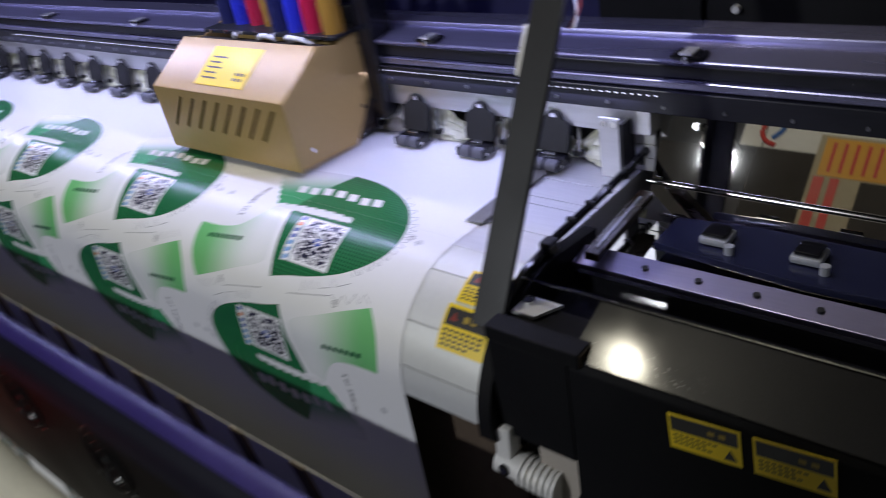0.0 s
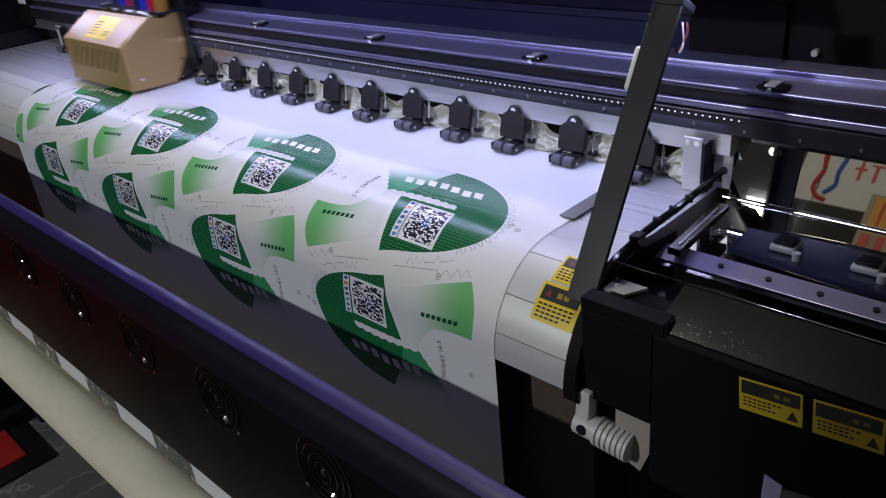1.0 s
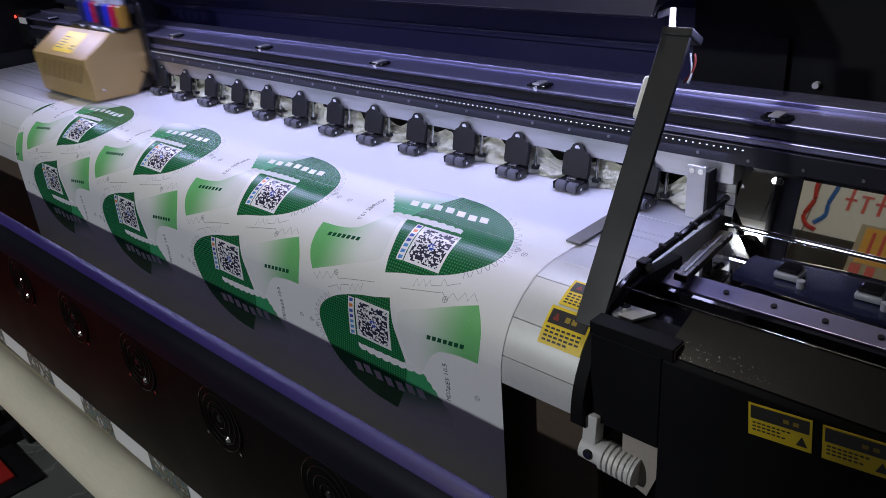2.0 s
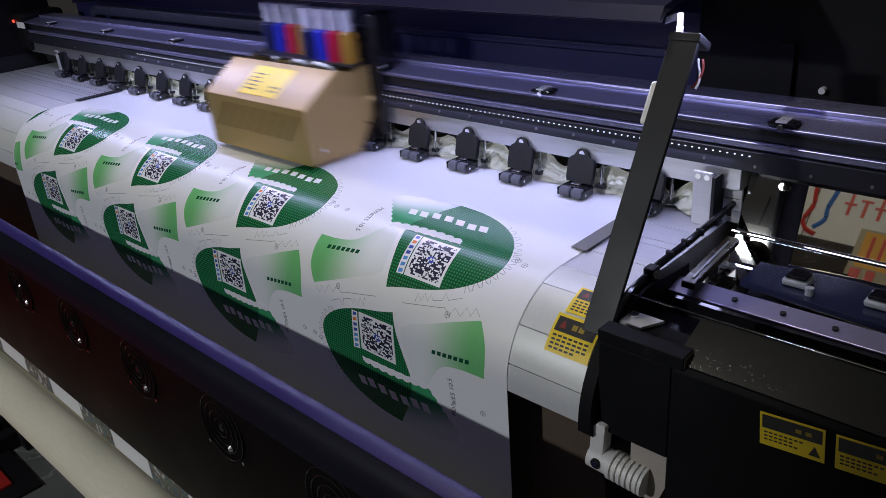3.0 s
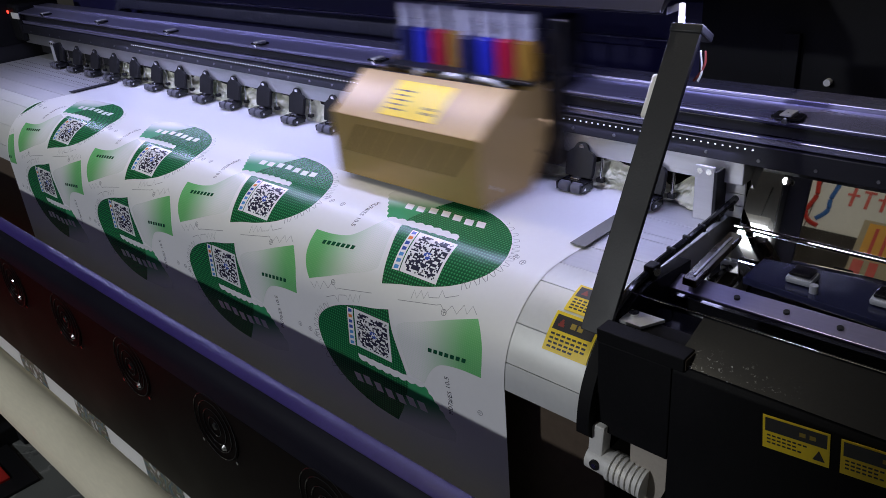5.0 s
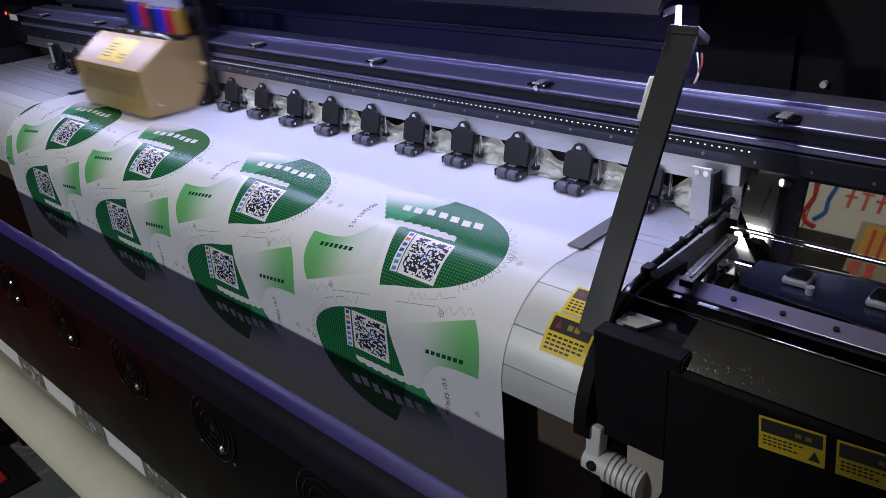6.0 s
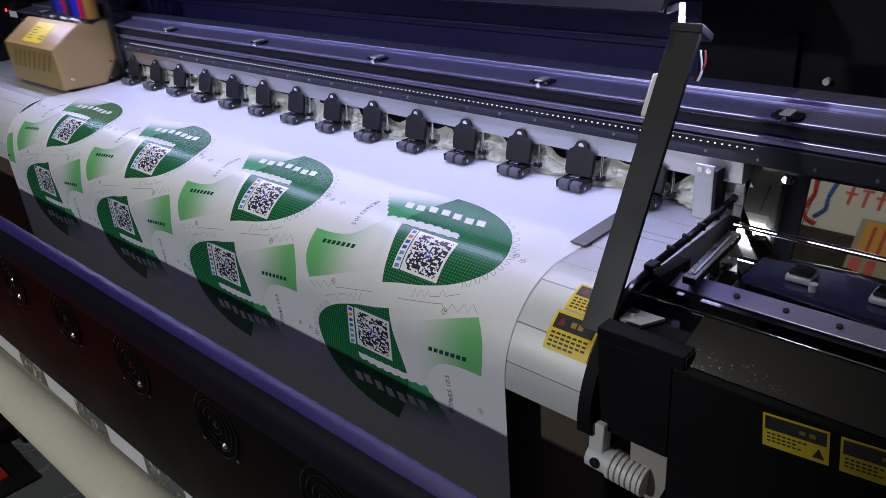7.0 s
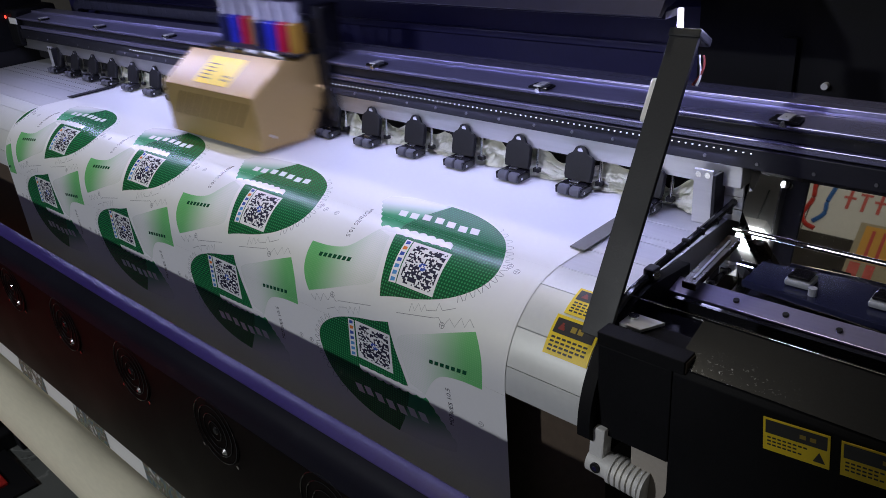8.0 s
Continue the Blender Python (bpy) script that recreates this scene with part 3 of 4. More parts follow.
def end_housing():
    h = thing("end_housing", "black end housing of the printer with glossy scuffed top", "housing")
    part("end_plate", prism([curl(s, 0.009)[:2] for s in [i * 0.012 for i in range(15)]] + [(-0.27, 0.80), (-0.12, 0.80), (-0.12, 0.95)], 0.0985, 0.1120), BLACK_MATT, h)
    prof = [(-0.292, 0.50), (-0.292, 0.62), (-0.2985, 0.64), (-0.2985, 0.940), (-0.2955, 0.9455), (-0.2425, 0.966), (-0.2365, 0.961), (-0.2365, 0.50)]
    part("body", prism(prof, 0.187, 0.85, bevel=0.0012), BLACK_MATT, h, "matt black body", smooth=False)
    part("cover", prism([(-0.2950, 0.9462), (-0.2425, 0.9665), (-0.2421, 0.9675), (-0.2954, 0.9472)], 0.187, 0.85), COVER_GLOSS, h, "glossy black cover, scuffed along its edge", smooth=False)
    part("bin", prism([(0.305, 0.62), (0.312, 0.838), (0.47, 0.872), (0.47, 0.62)], -0.3006, -0.2992, axis="y"), GREY_GREEN, h, "grey-green panel under the housing")
    part("bin_edge", prism([(0.292, 0.62), (0.296, 0.846), (0.3115, 0.842), (0.3045, 0.62)], -0.3006, -0.2992, axis="y"), GREY_RAIL, h)
    part("front_plate", box(0.1125, 0.1865, -0.2985, -0.24, 0.842, 0.9425, 0.0015), BLACK_MATT, h)
    part("cross_tube", box(0.1125, 0.198, -0.3000, -0.280, 0.9430, 0.9565, 0.0010), BLACK_MATT, h, "square black steel tube with an open end")
    # The tube is solid; a dark plate paints the shade of its open end.
    part("tube_hollow_shade", box(0.1983, 0.199, -0.2980, -0.2820, 0.9447, 0.9548, 0), RECESS_SHADE, h)
    part("gusset", prism([(0.1125, -0.262), (0.1125, -0.238), (0.147, -0.238), (0.135, -0.262)], 0.944, 0.947, axis="z"), ALU_DULL, h, "bare steel corner plate")
    part("gusset_screw", rod((0.119, -0.246, 0.946), (0.119, -0.246, 0.9495), 0.0050, 14), CHROME, h)
    part("plate_screw", rod((0.107, -0.296, 0.849), (0.098, -0.3085, 0.849), 0.004, 12), CHROME, h)
    bm = box(0.113, 0.85, -0.2440, -0.2418, 0.9676, 0.9688, 0.0004)
    part("bright_edge", bm, STEEL, h, "thin bright steel edge")
    part("inner_trough", box(0.115, 0.85, -0.2325, -0.184, 0.900, 0.925, 0.001), BLACK_GLOSS, h)
    part("trough_wall", prism([(-0.183, 0.925), (-0.180, 0.940), (-0.174, 0.940), (-0.174, 0.90), (-0.183, 0.90)], 0.125, 0.85), BLACK_GLOSS, h)
    part("back_body", box(0.1065, 0.85, -0.20, 0.11, 0.50, 0.899, 0.002), BLACK, h)
    return h


end_housing()


def side_edge():
    g = thing("side_guide", "black jointed guide strip along the platen's end", "guide")
    pts = [(0.101, 0.075, 0.985), (0.101, 0.0, 0.972), (0.101, -0.10, 0.966), (0.102, -0.17, 0.966)]
    pts += [(0.103, *curl(s, 0.013)[:2]) for s in (0.0, 0.02, 0.04, 0.06)]
    part("strip", pipe(pts, 0.0042, 8), BLACK_GLOSS, g)
    for i in range(7):
        y = 0.06 - i * 0.034
        part("joint", box(0.0965, 0.1055, y - 0.002, y + 0.002, 0.9635 + 0.005 * (i < 2), 0.9715 + 0.007 * (i < 2), 0.0008), BLACK, g)
    part("clamp", box(0.098, 0.110, -0.195, -0.180, 0.958, 0.972, 0.002), BLACK, g)
    part("clamp_screw", rod((0.108, -0.190, 0.966), (0.113, -0.193, 0.967), 0.004, 10), CHROME, g)


side_edge()


def capping_station():
    c = thing("capping_station", "polished steel capping station with black caps", "capping station")

    def slanted(x0, x1, y0, y1, z, phi, t):
        bm = box(x0, x1, 0.0, (y1 - y0) / math.cos(radians(phi)), -t, 0.0, 0.0006)
        bmesh.ops.transform(bm, matrix=pose(0, y0, z, phi, 0, 0), verts=bm.verts)
        return bm

    part("tray", slanted(0.112, 0.85, -0.137, -0.050, 0.9255, 1, 0.003), STEEL, c, "polished steel tray")
    rail = part("rail", slanted(0.107, 0.85, -0.165, -0.140, 0.938, 12, 0.012), RAIL_METAL, c, "aluminium rail with dark screws, violet light in its colour")
    for i in range(9):
        x = 0.130 + i * 0.0480
        part("rail_hole", rod((x, -0.153, 0.9395), (x, -0.1535, 0.9428), 0.003, 10), BLACK, rail)
    part("deck", prism([(0.165, -0.112), (0.30, -0.124), (0.47, -0.120), (0.56, -0.085), (0.50, -0.058), (0.24, -0.052), (0.165, -0.060)], 0.9345, 0.9420, axis="z", bevel=0.001), DECK_NAVY, c, "glossy black cap deck")
    for x in (0.215, 0.293, 0.371):
        cap = part("cap", box(x - 0.013, x + 0.013, -0.100, -0.074, 0.9425, 0.9500, 0.003), CAP_GREY, c, "translucent white cap frame")
        part("cap_pad", box(x - 0.0105, x + 0.0105, -0.0975, -0.0765, 0.9502, 0.9540, 0.0015), BLACK_GLOSS, cap)
        part("tube_joint", rod((x + 0.017, -0.104, 0.942), (x + 0.017, -0.104, 0.950), 0.0042, 12), CAP_GREY, cap)
    w = part("wiper", prism([(0.128, -0.170), (0.143, -0.170), (0.134, -0.045), (0.119, -0.045)], 0.948, 0.956, axis="z", bevel=0.001), AMBER, c, "dark amber squeegee blade in a black holder")
    part("wiper_slot", prism([(0.1345, -0.160), (0.1370, -0.160), (0.1290, -0.060), (0.1265, -0.060)], 0.9562, 0.9570, axis="z"), STEEL_DARK, w)
    part("splash_plate", slanted(0.112, 0.85, -0.004, 0.0275, 0.947, 66, 0.003), STEEL, c, "mirror-bright steel splash plate")
    part("lower_plate", slanted(0.112, 0.85, -0.044, -0.0075, 0.861, 66, 0.003), STEEL, c, "mirror-bright steel plate below the ledge")
    part("splash_edge", rod((0.108, -0.0065, 0.9455), (0.85, -0.0065, 0.9455), 0.0017, 8), CHROME, c, "bright ledge of the plate")
    part("plate_screw", rod((0.153, 0.012, 1.003), (0.153, 0.016, 1.0015), 0.0042, 12), CHROME, c)


capping_station()

for x, z in ((0.2935, 0.9200), (0.3520, 0.9245)):
    sticker("warning_sticker", 0.051, 0.031, pose(x, -0.2995, z, 90, -5, 0), "yellow and black warning sticker on the black housing", 3)


def nozzle():
    n = thing("ribbed_cap", "white plastic ribbed cap on a stem under the apron", "cap", pose(0.118, -0.297, 0.806, 0, 4, 0))
    part("stem", prism([(-0.012, 0.0), (-0.012, 0.040), (-0.006, 0.046), (0.004, 0.046), (0.004, 0.0)], -0.008, 0.008, axis="y", bevel=0.002), WHITE_PLASTIC, n)
    part("body", rod((-0.012, 0, 0), (0.047, 0, 0), 0.0135, 24), WHITE_PLASTIC, n)
    for i in range(6):
        part("rib", rod((0.012 + i * 0.0060, 0, 0), (0.0155 + i * 0.0060, 0, 0), 0.0158, 24), WHITE_PLASTIC, n)
    part("end_disc", rod((0.047, 0, 0), (0.050, 0, 0), 0.0158, 24), WHITE_PLASTIC, n)
    part("screw_well", rod((0.0, -0.0145, 0.002), (0.0, -0.012, 0.002), 0.0055, 16), BLACK, n)
    part("screw", rod((0.0, -0.0152, 0.002), (0.0, -0.0125, 0.002), 0.0028, 10), CHROME, n)


nozzle()
tag = tagged(link_bm("paper_tag", prism([(0.148, 0.786), (0.176, 0.776), (0.1855, 0.803), (0.1855, 0.8395), (0.148, 0.8395)], -0.2950, -0.2942, axis="y"), TAG_PAPER), "white paper tag hanging under the housing", "tag")


def left_end():
    h = thing("far_housing", "black end housing at the printer's far end", "housing")
    part("body", box(-2.35, -1.96, -0.30, 0.11, 0.50, 1.0, 0.01), BLACK, h)
    part("inner_cover", box(-2.30, -1.90, -0.02, 0.10, 1.0, 1.10, 0.01), BLACK_MATT, h)
    part("label", box(-1.93, -1.88, -0.0225, -0.021, 1.062, 1.078, 0), WHITE_PLASTIC, h, "small white label")
    part("indicator", rod((-1.95, -0.0235, 1.078), (-1.95, -0.021, 1.078), 0.004, 10), LED_RED, h, "small red indicator lamp")
    part("hood_end", box(-1.965, -1.955, -0.12, 0.085, 0.99, 1.25, 0.002), BLACK_MATT, h)


left_end()


# ---------------- drying bar, paper roll, prints ----------------
def drying_bar():
    d = thing("drying_fan_bar", "long glossy black drying fan bar in front of the apron", "fan bar")
    prof = [(-0.436, 0.60), (-0.438, 0.832), (-0.440, 0.840), (-0.4445, 0.845), (-0.451, 0.8462), (-0.458, 0.8455), (-0.465, 0.8425), (-0.4645, 0.838), (-0.458, 0.575), (-0.44, 0.565)]
    part("shell", prism(prof, -1.9, 0.16), FAN_TOP_LIT, d, "satin black shell with rounded top, violet light in its colour")
    # Shoulder piece painted darker than the shell, as the light falls off.
    part("shoulder", prism([(-0.4655, 0.8425), (-0.472, 0.8375), (-0.4775, 0.829), (-0.4808, 0.815), (-0.4812, 0.798), (-0.459, 0.798), (-0.459, 0.838)], -1.9, 0.16), FAN_SHOULDER_DIM, d, "soft rounded shoulder, coloured as the violet light fades down")
    part("front_face", prism([(-0.4812, 0.7975), (-0.4812, 0.79), (-0.479, 0.70), (-0.473, 0.60), (-0.4660, 0.530), (-0.457, 0.530), (-0.459, 0.7975)], -1.9, 0.16), FAN_FACE, d, "black front with round fan guards, red reflection in its colour")
    part("back_flange", box(-1.9, 0.02, -0.347, -0.345, 0.56, 0.707, 0.0006), WHITE_PLASTIC, d, "pale back flange with tabs")
    part("flange_floor", box(-1.9, 0.02, -0.436, -0.345, 0.555, 0.562, 0.0006), BLACK, d)
    for i in range(16):
        x = -1.86 + i * 0.113
        bm = prism([(x, 0.7085), (x + 0.026, 0.7085), (x + 0.052, 0.63), (x + 0.030, 0.63)], -0.351, -0.348, axis="y")
        part("tab", bm, BROWN, d)
    for i in range(9):
        x = -1.7935 + i * 0.2125
        tilt = pose(x, -0.4797, 0.757, 88.6, 0, 0)

        def flush(bm):
            bmesh.ops.transform(bm, matrix=tilt, verts=bm.verts)
            return bm

        f = part("fan_guard", flush(rod((0, 0, -0.002), (0, 0, 0.0012), 0.047, 32)), FAN_FACE, d)
        for r in (0.013, 0.024, 0.035, 0.045):
            part("guard_ring", flush(pipe([(r * math.cos(a), r * math.sin(a), 0.0022) for a in [k * math.pi / 14 for k in range(29)]], 0.0007, 5)), BLACK_GLOSS, f)
        for a in (45, 135, 225, 315):
            sx, sy = 0.052 * math.cos(radians(a)), 0.052 * math.sin(radians(a))
            part("guard_screw", flush(rod((sx, sy, -0.002), (sx, sy, 0.002), 0.0026, 8)), CHROME, f)
        part("hub", flush(rod((0, 0, 0.001), (0, 0, 0.003), 0.006, 12, r1=0.004)), BLACK_GLOSS, f)
        # Small chrome cone added for the violet glint on each guard.
        part("guard_glint", flush(rod((0.011, -0.027, 0.0005), (0.011, -0.027, 0.0040), 0.0060, 12, r1=0.002)), CHROME, f)
    return d


drying_bar()


def paper_roll():
    r = thing("paper_roll", "cream take-up paper roll hanging low before the printer", "paper roll")
    part("roll", rod((-1.60, -0.4745, 0.3960), (0.05, -0.4745, 0.4270), 0.0550, 48), TUBE, r)
    part("core", rod((-1.72, -0.4745, 0.3945), (-1.59, -0.4745, 0.3961), 0.036, 32), WHITE_PLASTIC, r)
    part("holder", box(-1.76, -1.72, -0.50, -0.44, 0.05, 0.45, 0.005), BLACK, r)
    part("foot", box(-1.80, -1.68, -0.60, -0.34, 0.0, 0.05, 0.005), BLACK, r)


paper_roll()


def poster_ink():
    m = bpy.data.materials.new("mixed colour picture print")
    m.use_nodes = True
    nt = m.node_tree
    b = nt.nodes["Principled BSDF"]
    b.inputs["Roughness"].default_value = 0.4
    tc = nt.nodes.new("ShaderNodeTexCoord")
    n = nt.nodes.new("ShaderNodeTexNoise")
    n.inputs["Scale"].default_value, n.inputs["Detail"].default_value = 75, 8
    nt.links.new(tc.outputs["Object"], n.inputs["Vector"])
    cr = nt.nodes.new("ShaderNodeValToRGB")
    stops = [(0.30, (0.01, 0.012, 0.01)), (0.42, (0.03, 0.11, 0.20)), (0.455, (0.22, 0.24, 0.10)), (0.49, (0.015, 0.02, 0.02)), (0.56, (0.10, 0.05, 0.03)), (0.62, (0.55, 0.58, 0.60))]
    while len(cr.color_ramp.elements) < len(stops):
        cr.color_ramp.elements.new(0.5)
    for e, (p, c) in zip(cr.color_ramp.elements, stops):
        e.position, e.color = p, (*c, 1)
    nt.links.new(n.outputs[0], cr.inputs[0])
    nt.links.new(cr.outputs[0], b.inputs["Base Color"])
    return m


POSTER = poster_ink()


def hung_prints():
    h = thing("finished_prints", "strip of finished colour pictures with white margins, hanging behind the roll", "prints")
    part("backing", prism([(-0.4625, 0.4820), (-0.462, 0.4820), (-0.462, 0.5290), (-0.4625, 0.5290)], -1.55, 0.03), SHEET, h)
    for i in range(6):
        x = -1.415 + i * 0.26
        part("picture", prism([(-0.4633, 0.4825), (-0.4630, 0.4825), (-0.4630, 0.5285), (-0.4633, 0.5285)], x, x + 0.125), POSTER, h)


hung_prints()


# ---------------- banners over the printer's end ----------------
BANNER_WHITE = mat("white banner cloth", (0.78, 0.78, 0.76), 0.6, 0, 0.05, 20, 0.1)
BANNER_BEIGE = mat("beige carton board", (0.46, 0.40, 0.28), 0.7, 0, 0.08, 20, 0.1)
BANNER_DARK = mat("dark brown cloth", (0.022, 0.017, 0.014), 0.7, 0, 0.15, 20, 0.1)
BANNER_RED = mat("red banner ink", (0.60, 0.03, 0.02), 0.5)
BANNER_BLUE = mat("blue banner ink", (0.03, 0.16, 0.55), 0.5)
BANNER_YELLOW = mat("orange-yellow banner ink", (0.75, 0.36, 0.02), 0.5)


def banners():
    b = thing("hanging_banner", "white banner with red and blue wavy lines hanging from the ceiling", "banner")
    part("cloth", box(-0.505, 0.02, -1.902, -1.900, 1.775, 2.14, 0.0005), BANNER_WHITE, b)
    red = smooth_line([(-0.430, -1.8975, 2.06), (-0.437, -1.8975, 1.97), (-0.426, -1.8975, 1.90), (-0.440, -1.8975, 1.835), (-0.420, -1.8975, 1.800), (-0.385, -1.8975, 1.787)], 8, False)
    blue = smooth_line([(-0.362, -1.8975, 2.06), (-0.366, -1.8975, 1.97), (-0.376, -1.8975, 1.90), (-0.372, -1.8975, 1.85), (-0.400, -1.8975, 1.812)], 8, False)
    part("wavy_line", pipe(red, 0.0085, 6), BANNER_RED, b)
    part("wavy_line", pipe(blue, 0.0080, 6), BANNER_BLUE, b)
    for k in range(4):
        x = -0.315 + 0.050 * k
        part("print_bar", box(x, x + 0.011, -1.8995, -1.8985, 1.885, 1.975 - 0.02 * (k % 2), 0), BANNER_RED, b)
        part("print_bar", box(x - 0.014, x + 0.026, -1.8983, -1.8976, 1.925 + 0.02 * (k % 2), 1.934 + 0.02 * (k % 2), 0), BANNER_RED, b)
    part("rod", rod((-0.53, -1.901, 2.145), (0.06, -1.901, 2.145), 0.006, 10), BLACK, b)
    for x in (-0.48, -0.02):
        part("cord", rod((x, -1.901, 2.15), (x, -1.901, 2.80), 0.0015, 6), BLACK, b)
    c = thing("striped_banner", "brown and beige banner with red stripes hanging from the ceiling", "banner")
    part("cloth", box(-0.245, 0.25, -1.895, -1.893, 1.35, 1.845, 0.0005), BANNER_BEIGE, c)
    # Added panel: darkens the mirror plates and half shades the housing's stickers.
    part("lamp_blocker", box(-0.440, -0.2455, -1.895, -1.893, 1.30, 1.772, 0.0005), BANNER_DARK, c, "added dark brown panel that blocks the front lamp")
    part("patch", box(-0.225, 0.05, -1.8928, -1.8918, 1.70, 1.835, 0), BANNER_YELLOW, c, "orange-yellow patch with red bars")
    for x in (-0.200, -0.165, -0.130, -0.095, -0.060):
        part("stripe", box(x, x + 0.011, -1.8916, -1.8910, 1.715, 1.820, 0), BANNER_RED, c)
    for x, w, mm in ((-0.232, 0.034, BANNER_RED), (-0.180, 0.028, BANNER_RED), (-0.09, 0.26, BANNER_DARK)):
        part("stripe", box(x, x + w, -1.8928, -1.8915, 1.36, 1.695, 0), mm, c)
    for x in (-0.425, 0.22):
        part("cord", rod((x, -1.894, 1.77), (x, -1.894, 2.80), 0.0015, 6), BLACK, c)


banners()


# ---------------- printed sheet ----------------
PERIOD, MID_X, MID_S = 0.3243, -0.192, 0.111
A_FIRST, A_LAST = -0.0095, 0.0108


def marks(cells, gap):
    """A row of plain slanted blocks in place of an ornamental word. A cell: corner, across, up."""
    out = []
    for p, u, v in cells:
        p, u, v = Vector(p), Vector(u), Vector(v)
        out.append([tuple(p + u * x + v * y) for x, y in ((0.0, 0.0), (1 - gap, 0.0), (1 - gap, 1.0), (0.0, 1.0))])
    return out


OVAL_EDGE = [(-0.2077, -0.0692), (-0.168, -0.0655), (-0.129, -0.0535), (-0.097, -0.0352), (-0.0755, -0.0145), (-0.0595, 0.0103), (-0.0535, 0.0306), (-0.0575, 0.0484), (-0.0724, 0.0644), (-0.094, 0.0776), (-0.117, 0.0862), (-0.1416, 0.0929), (-0.1686, 0.0981), (-0.1945, 0.1047)]


def design():
    """One printed piece in the sheet's coordinates (x, s): a list of material, outline and layer."""
    d = []
    oval = smooth_line(OVAL_EDGE, 5, False)
    lower_left = smooth_line([(-0.1945, 0.1047), (-0.1989, 0.0882), (-0.204, 0.0684), (-0.212, 0.045), (-0.2185, 0.0265)], 4, False)
    d.append((INK_DARK, oval + lower_left[1:] + [(-0.2222, 0.0062), (-0.2160, -0.0412)], 1))
    # The fading corner, with a scalloped edge.
    edge = []
    for i in range(41):
        u = i / 40
        edge.append((-0.2468 - 0.0575 * u - 0.0016 * abs(math.sin(u * math.pi * 6)), 0.0197 - 0.0574 * u + 0.0016 * abs(math.sin(u * math.pi * 6))))
    d.append((INK_FADE, [(-0.2160, -0.0412), (-0.2222, 0.0062), (-0.2185, 0.0200)] + edge + [(-0.3043, -0.0520), (-0.2700, -0.0640), (-0.2077, -0.0692)], 1.5))
    top, bottom = [], []
    for i in range(65):
        u = i / 64
        x = -0.2484 + 0.1160 * u
        top.append((x, 0.0182 - 0.0085 * math.sin(min(u * 1.9, 1.5708)) + 0.0035 * u ** 3 - 0.0030 * abs(math.sin(u * math.pi * 8))))
        bottom.append((x + 0.002, 0.0245 - 0.0040 * u - 0.0012 * abs(math.sin(u * math.pi * 8))))
    d.append((INK_WHITE, top + bottom[::-1], 2.6))
    light = smooth_line([(-0.2482, 0.0235), (-0.2583, 0.0415), (-0.2696, 0.0556), (-0.2837, 0.0640), (-0.3100, 0.0690), (-0.3397, 0.0702)], 5, False)
    light += smooth_line([(-0.3410, 0.0873), (-0.3395, 0.1059), (-0.3333, 0.1223), (-0.3255, 0.1348)], 4, False)
    light += smooth_line([(-0.291, 0.1227), (-0.2559, 0.1095), (-0.217, 0.0949), (-0.210, 0.0800), (-0.224, 0.0300)], 4, False)
    d.append((INK_LIGHT, light, 1))
    spots = [(-0.1345, -0.026), (-0.1515, -0.0235), (-0.1723, -0.0253), (-0.1928, -0.0268), (-0.2130, -0.0253), (-0.2310, -0.0205), (-0.2495, -0.0190)]
    cells = []
    for i, (x, y) in enumerate(spots):
        u = Vector((-0.0165, 0.0012))
        v = Vector((-0.0080, -0.0140))
        cells.append((Vector((x, y)) - u / 2 - v / 2, u, v))
    d += [(INK_WHITE, q, 4) for q in marks(cells, 0.24)]
    cells = []
    for i in range(7):
        u, v = Vector((0.0080, -0.0009)), Vector((0.0012, -0.0056))
        cells.append((Vector((-0.3188 + 0.0086 * i, 0.0858 - 0.00105 * i)), u, v))
    d += [(INK_TEXT, q, 4) for q in marks(cells, 0.26)]
    return d


def code_label(corners, strip):
    """A pasted white label: a field of short broken bars, and a coloured strip beside it."""
    d = [(INK_WHITE, list(corners), 3), (INK_WHITE, list(strip), 3)]

    def at(quad, u, v):
        a, b, c, e = (Vector(q) for q in quad)
        return tuple((a * (1 - u) + b * u) * (1 - v) + (e * (1 - u) + c * u) * v)

    dice = random.Random(7)
    n = 27
    for i in range(n):
        j = 0
        while j < n:
            run, dark = dice.choice((1, 1, 1, 1, 2, 2)), dice.random() < 0.54
            if dark:
                u0, u1 = 0.06 + 0.88 * j / n, 0.06 + 0.88 * min(j + run, n) / n
                v0, v1 = 0.06 + 0.88 * i / n, 0.06 + 0.88 * (i + 1) / n
                d.append((INK_BLUE if 11 <= i <= 15 and 11 <= j <= 15 else INK_BLACK, [at(corners, *p) for p in ((u0, v0), (u1, v0), (u1, v1), (u0, v1))], 4))
            j += run
    for i, ink_ in enumerate((INK_BLUE, INK_ORANGE, INK_BLUE, INK_BLUE, INK_SKY, INK_SKY, INK_SKY)):
        v0, v1 = (i + 0.2) / 7, (i + 0.85) / 7
        d.append((ink_, [at(strip, *p) for p in ((0.2, v0), (0.8, v0), (0.8, v1 - 0.02), (0.2, v1))], 4))
    return d


UPPER_LABEL = code_label([(-0.1852, 0.0262), (-0.1233, 0.0262), (-0.1162, 0.0835), (-0.1751, 0.0832)], [(-0.1975, 0.0261), (-0.1868, 0.0261), (-0.1766, 0.0833), (-0.1880, 0.0840)])
LOWER_LABEL = code_label([(-0.2361, 0.1490), (-0.1735, 0.1484), (-0.1752, 0.2045), (-0.2390, 0.2042)], [(-0.2495, 0.1505), (-0.2385, 0.1500), (-0.2425, 0.2055), (-0.2545, 0.2070)])


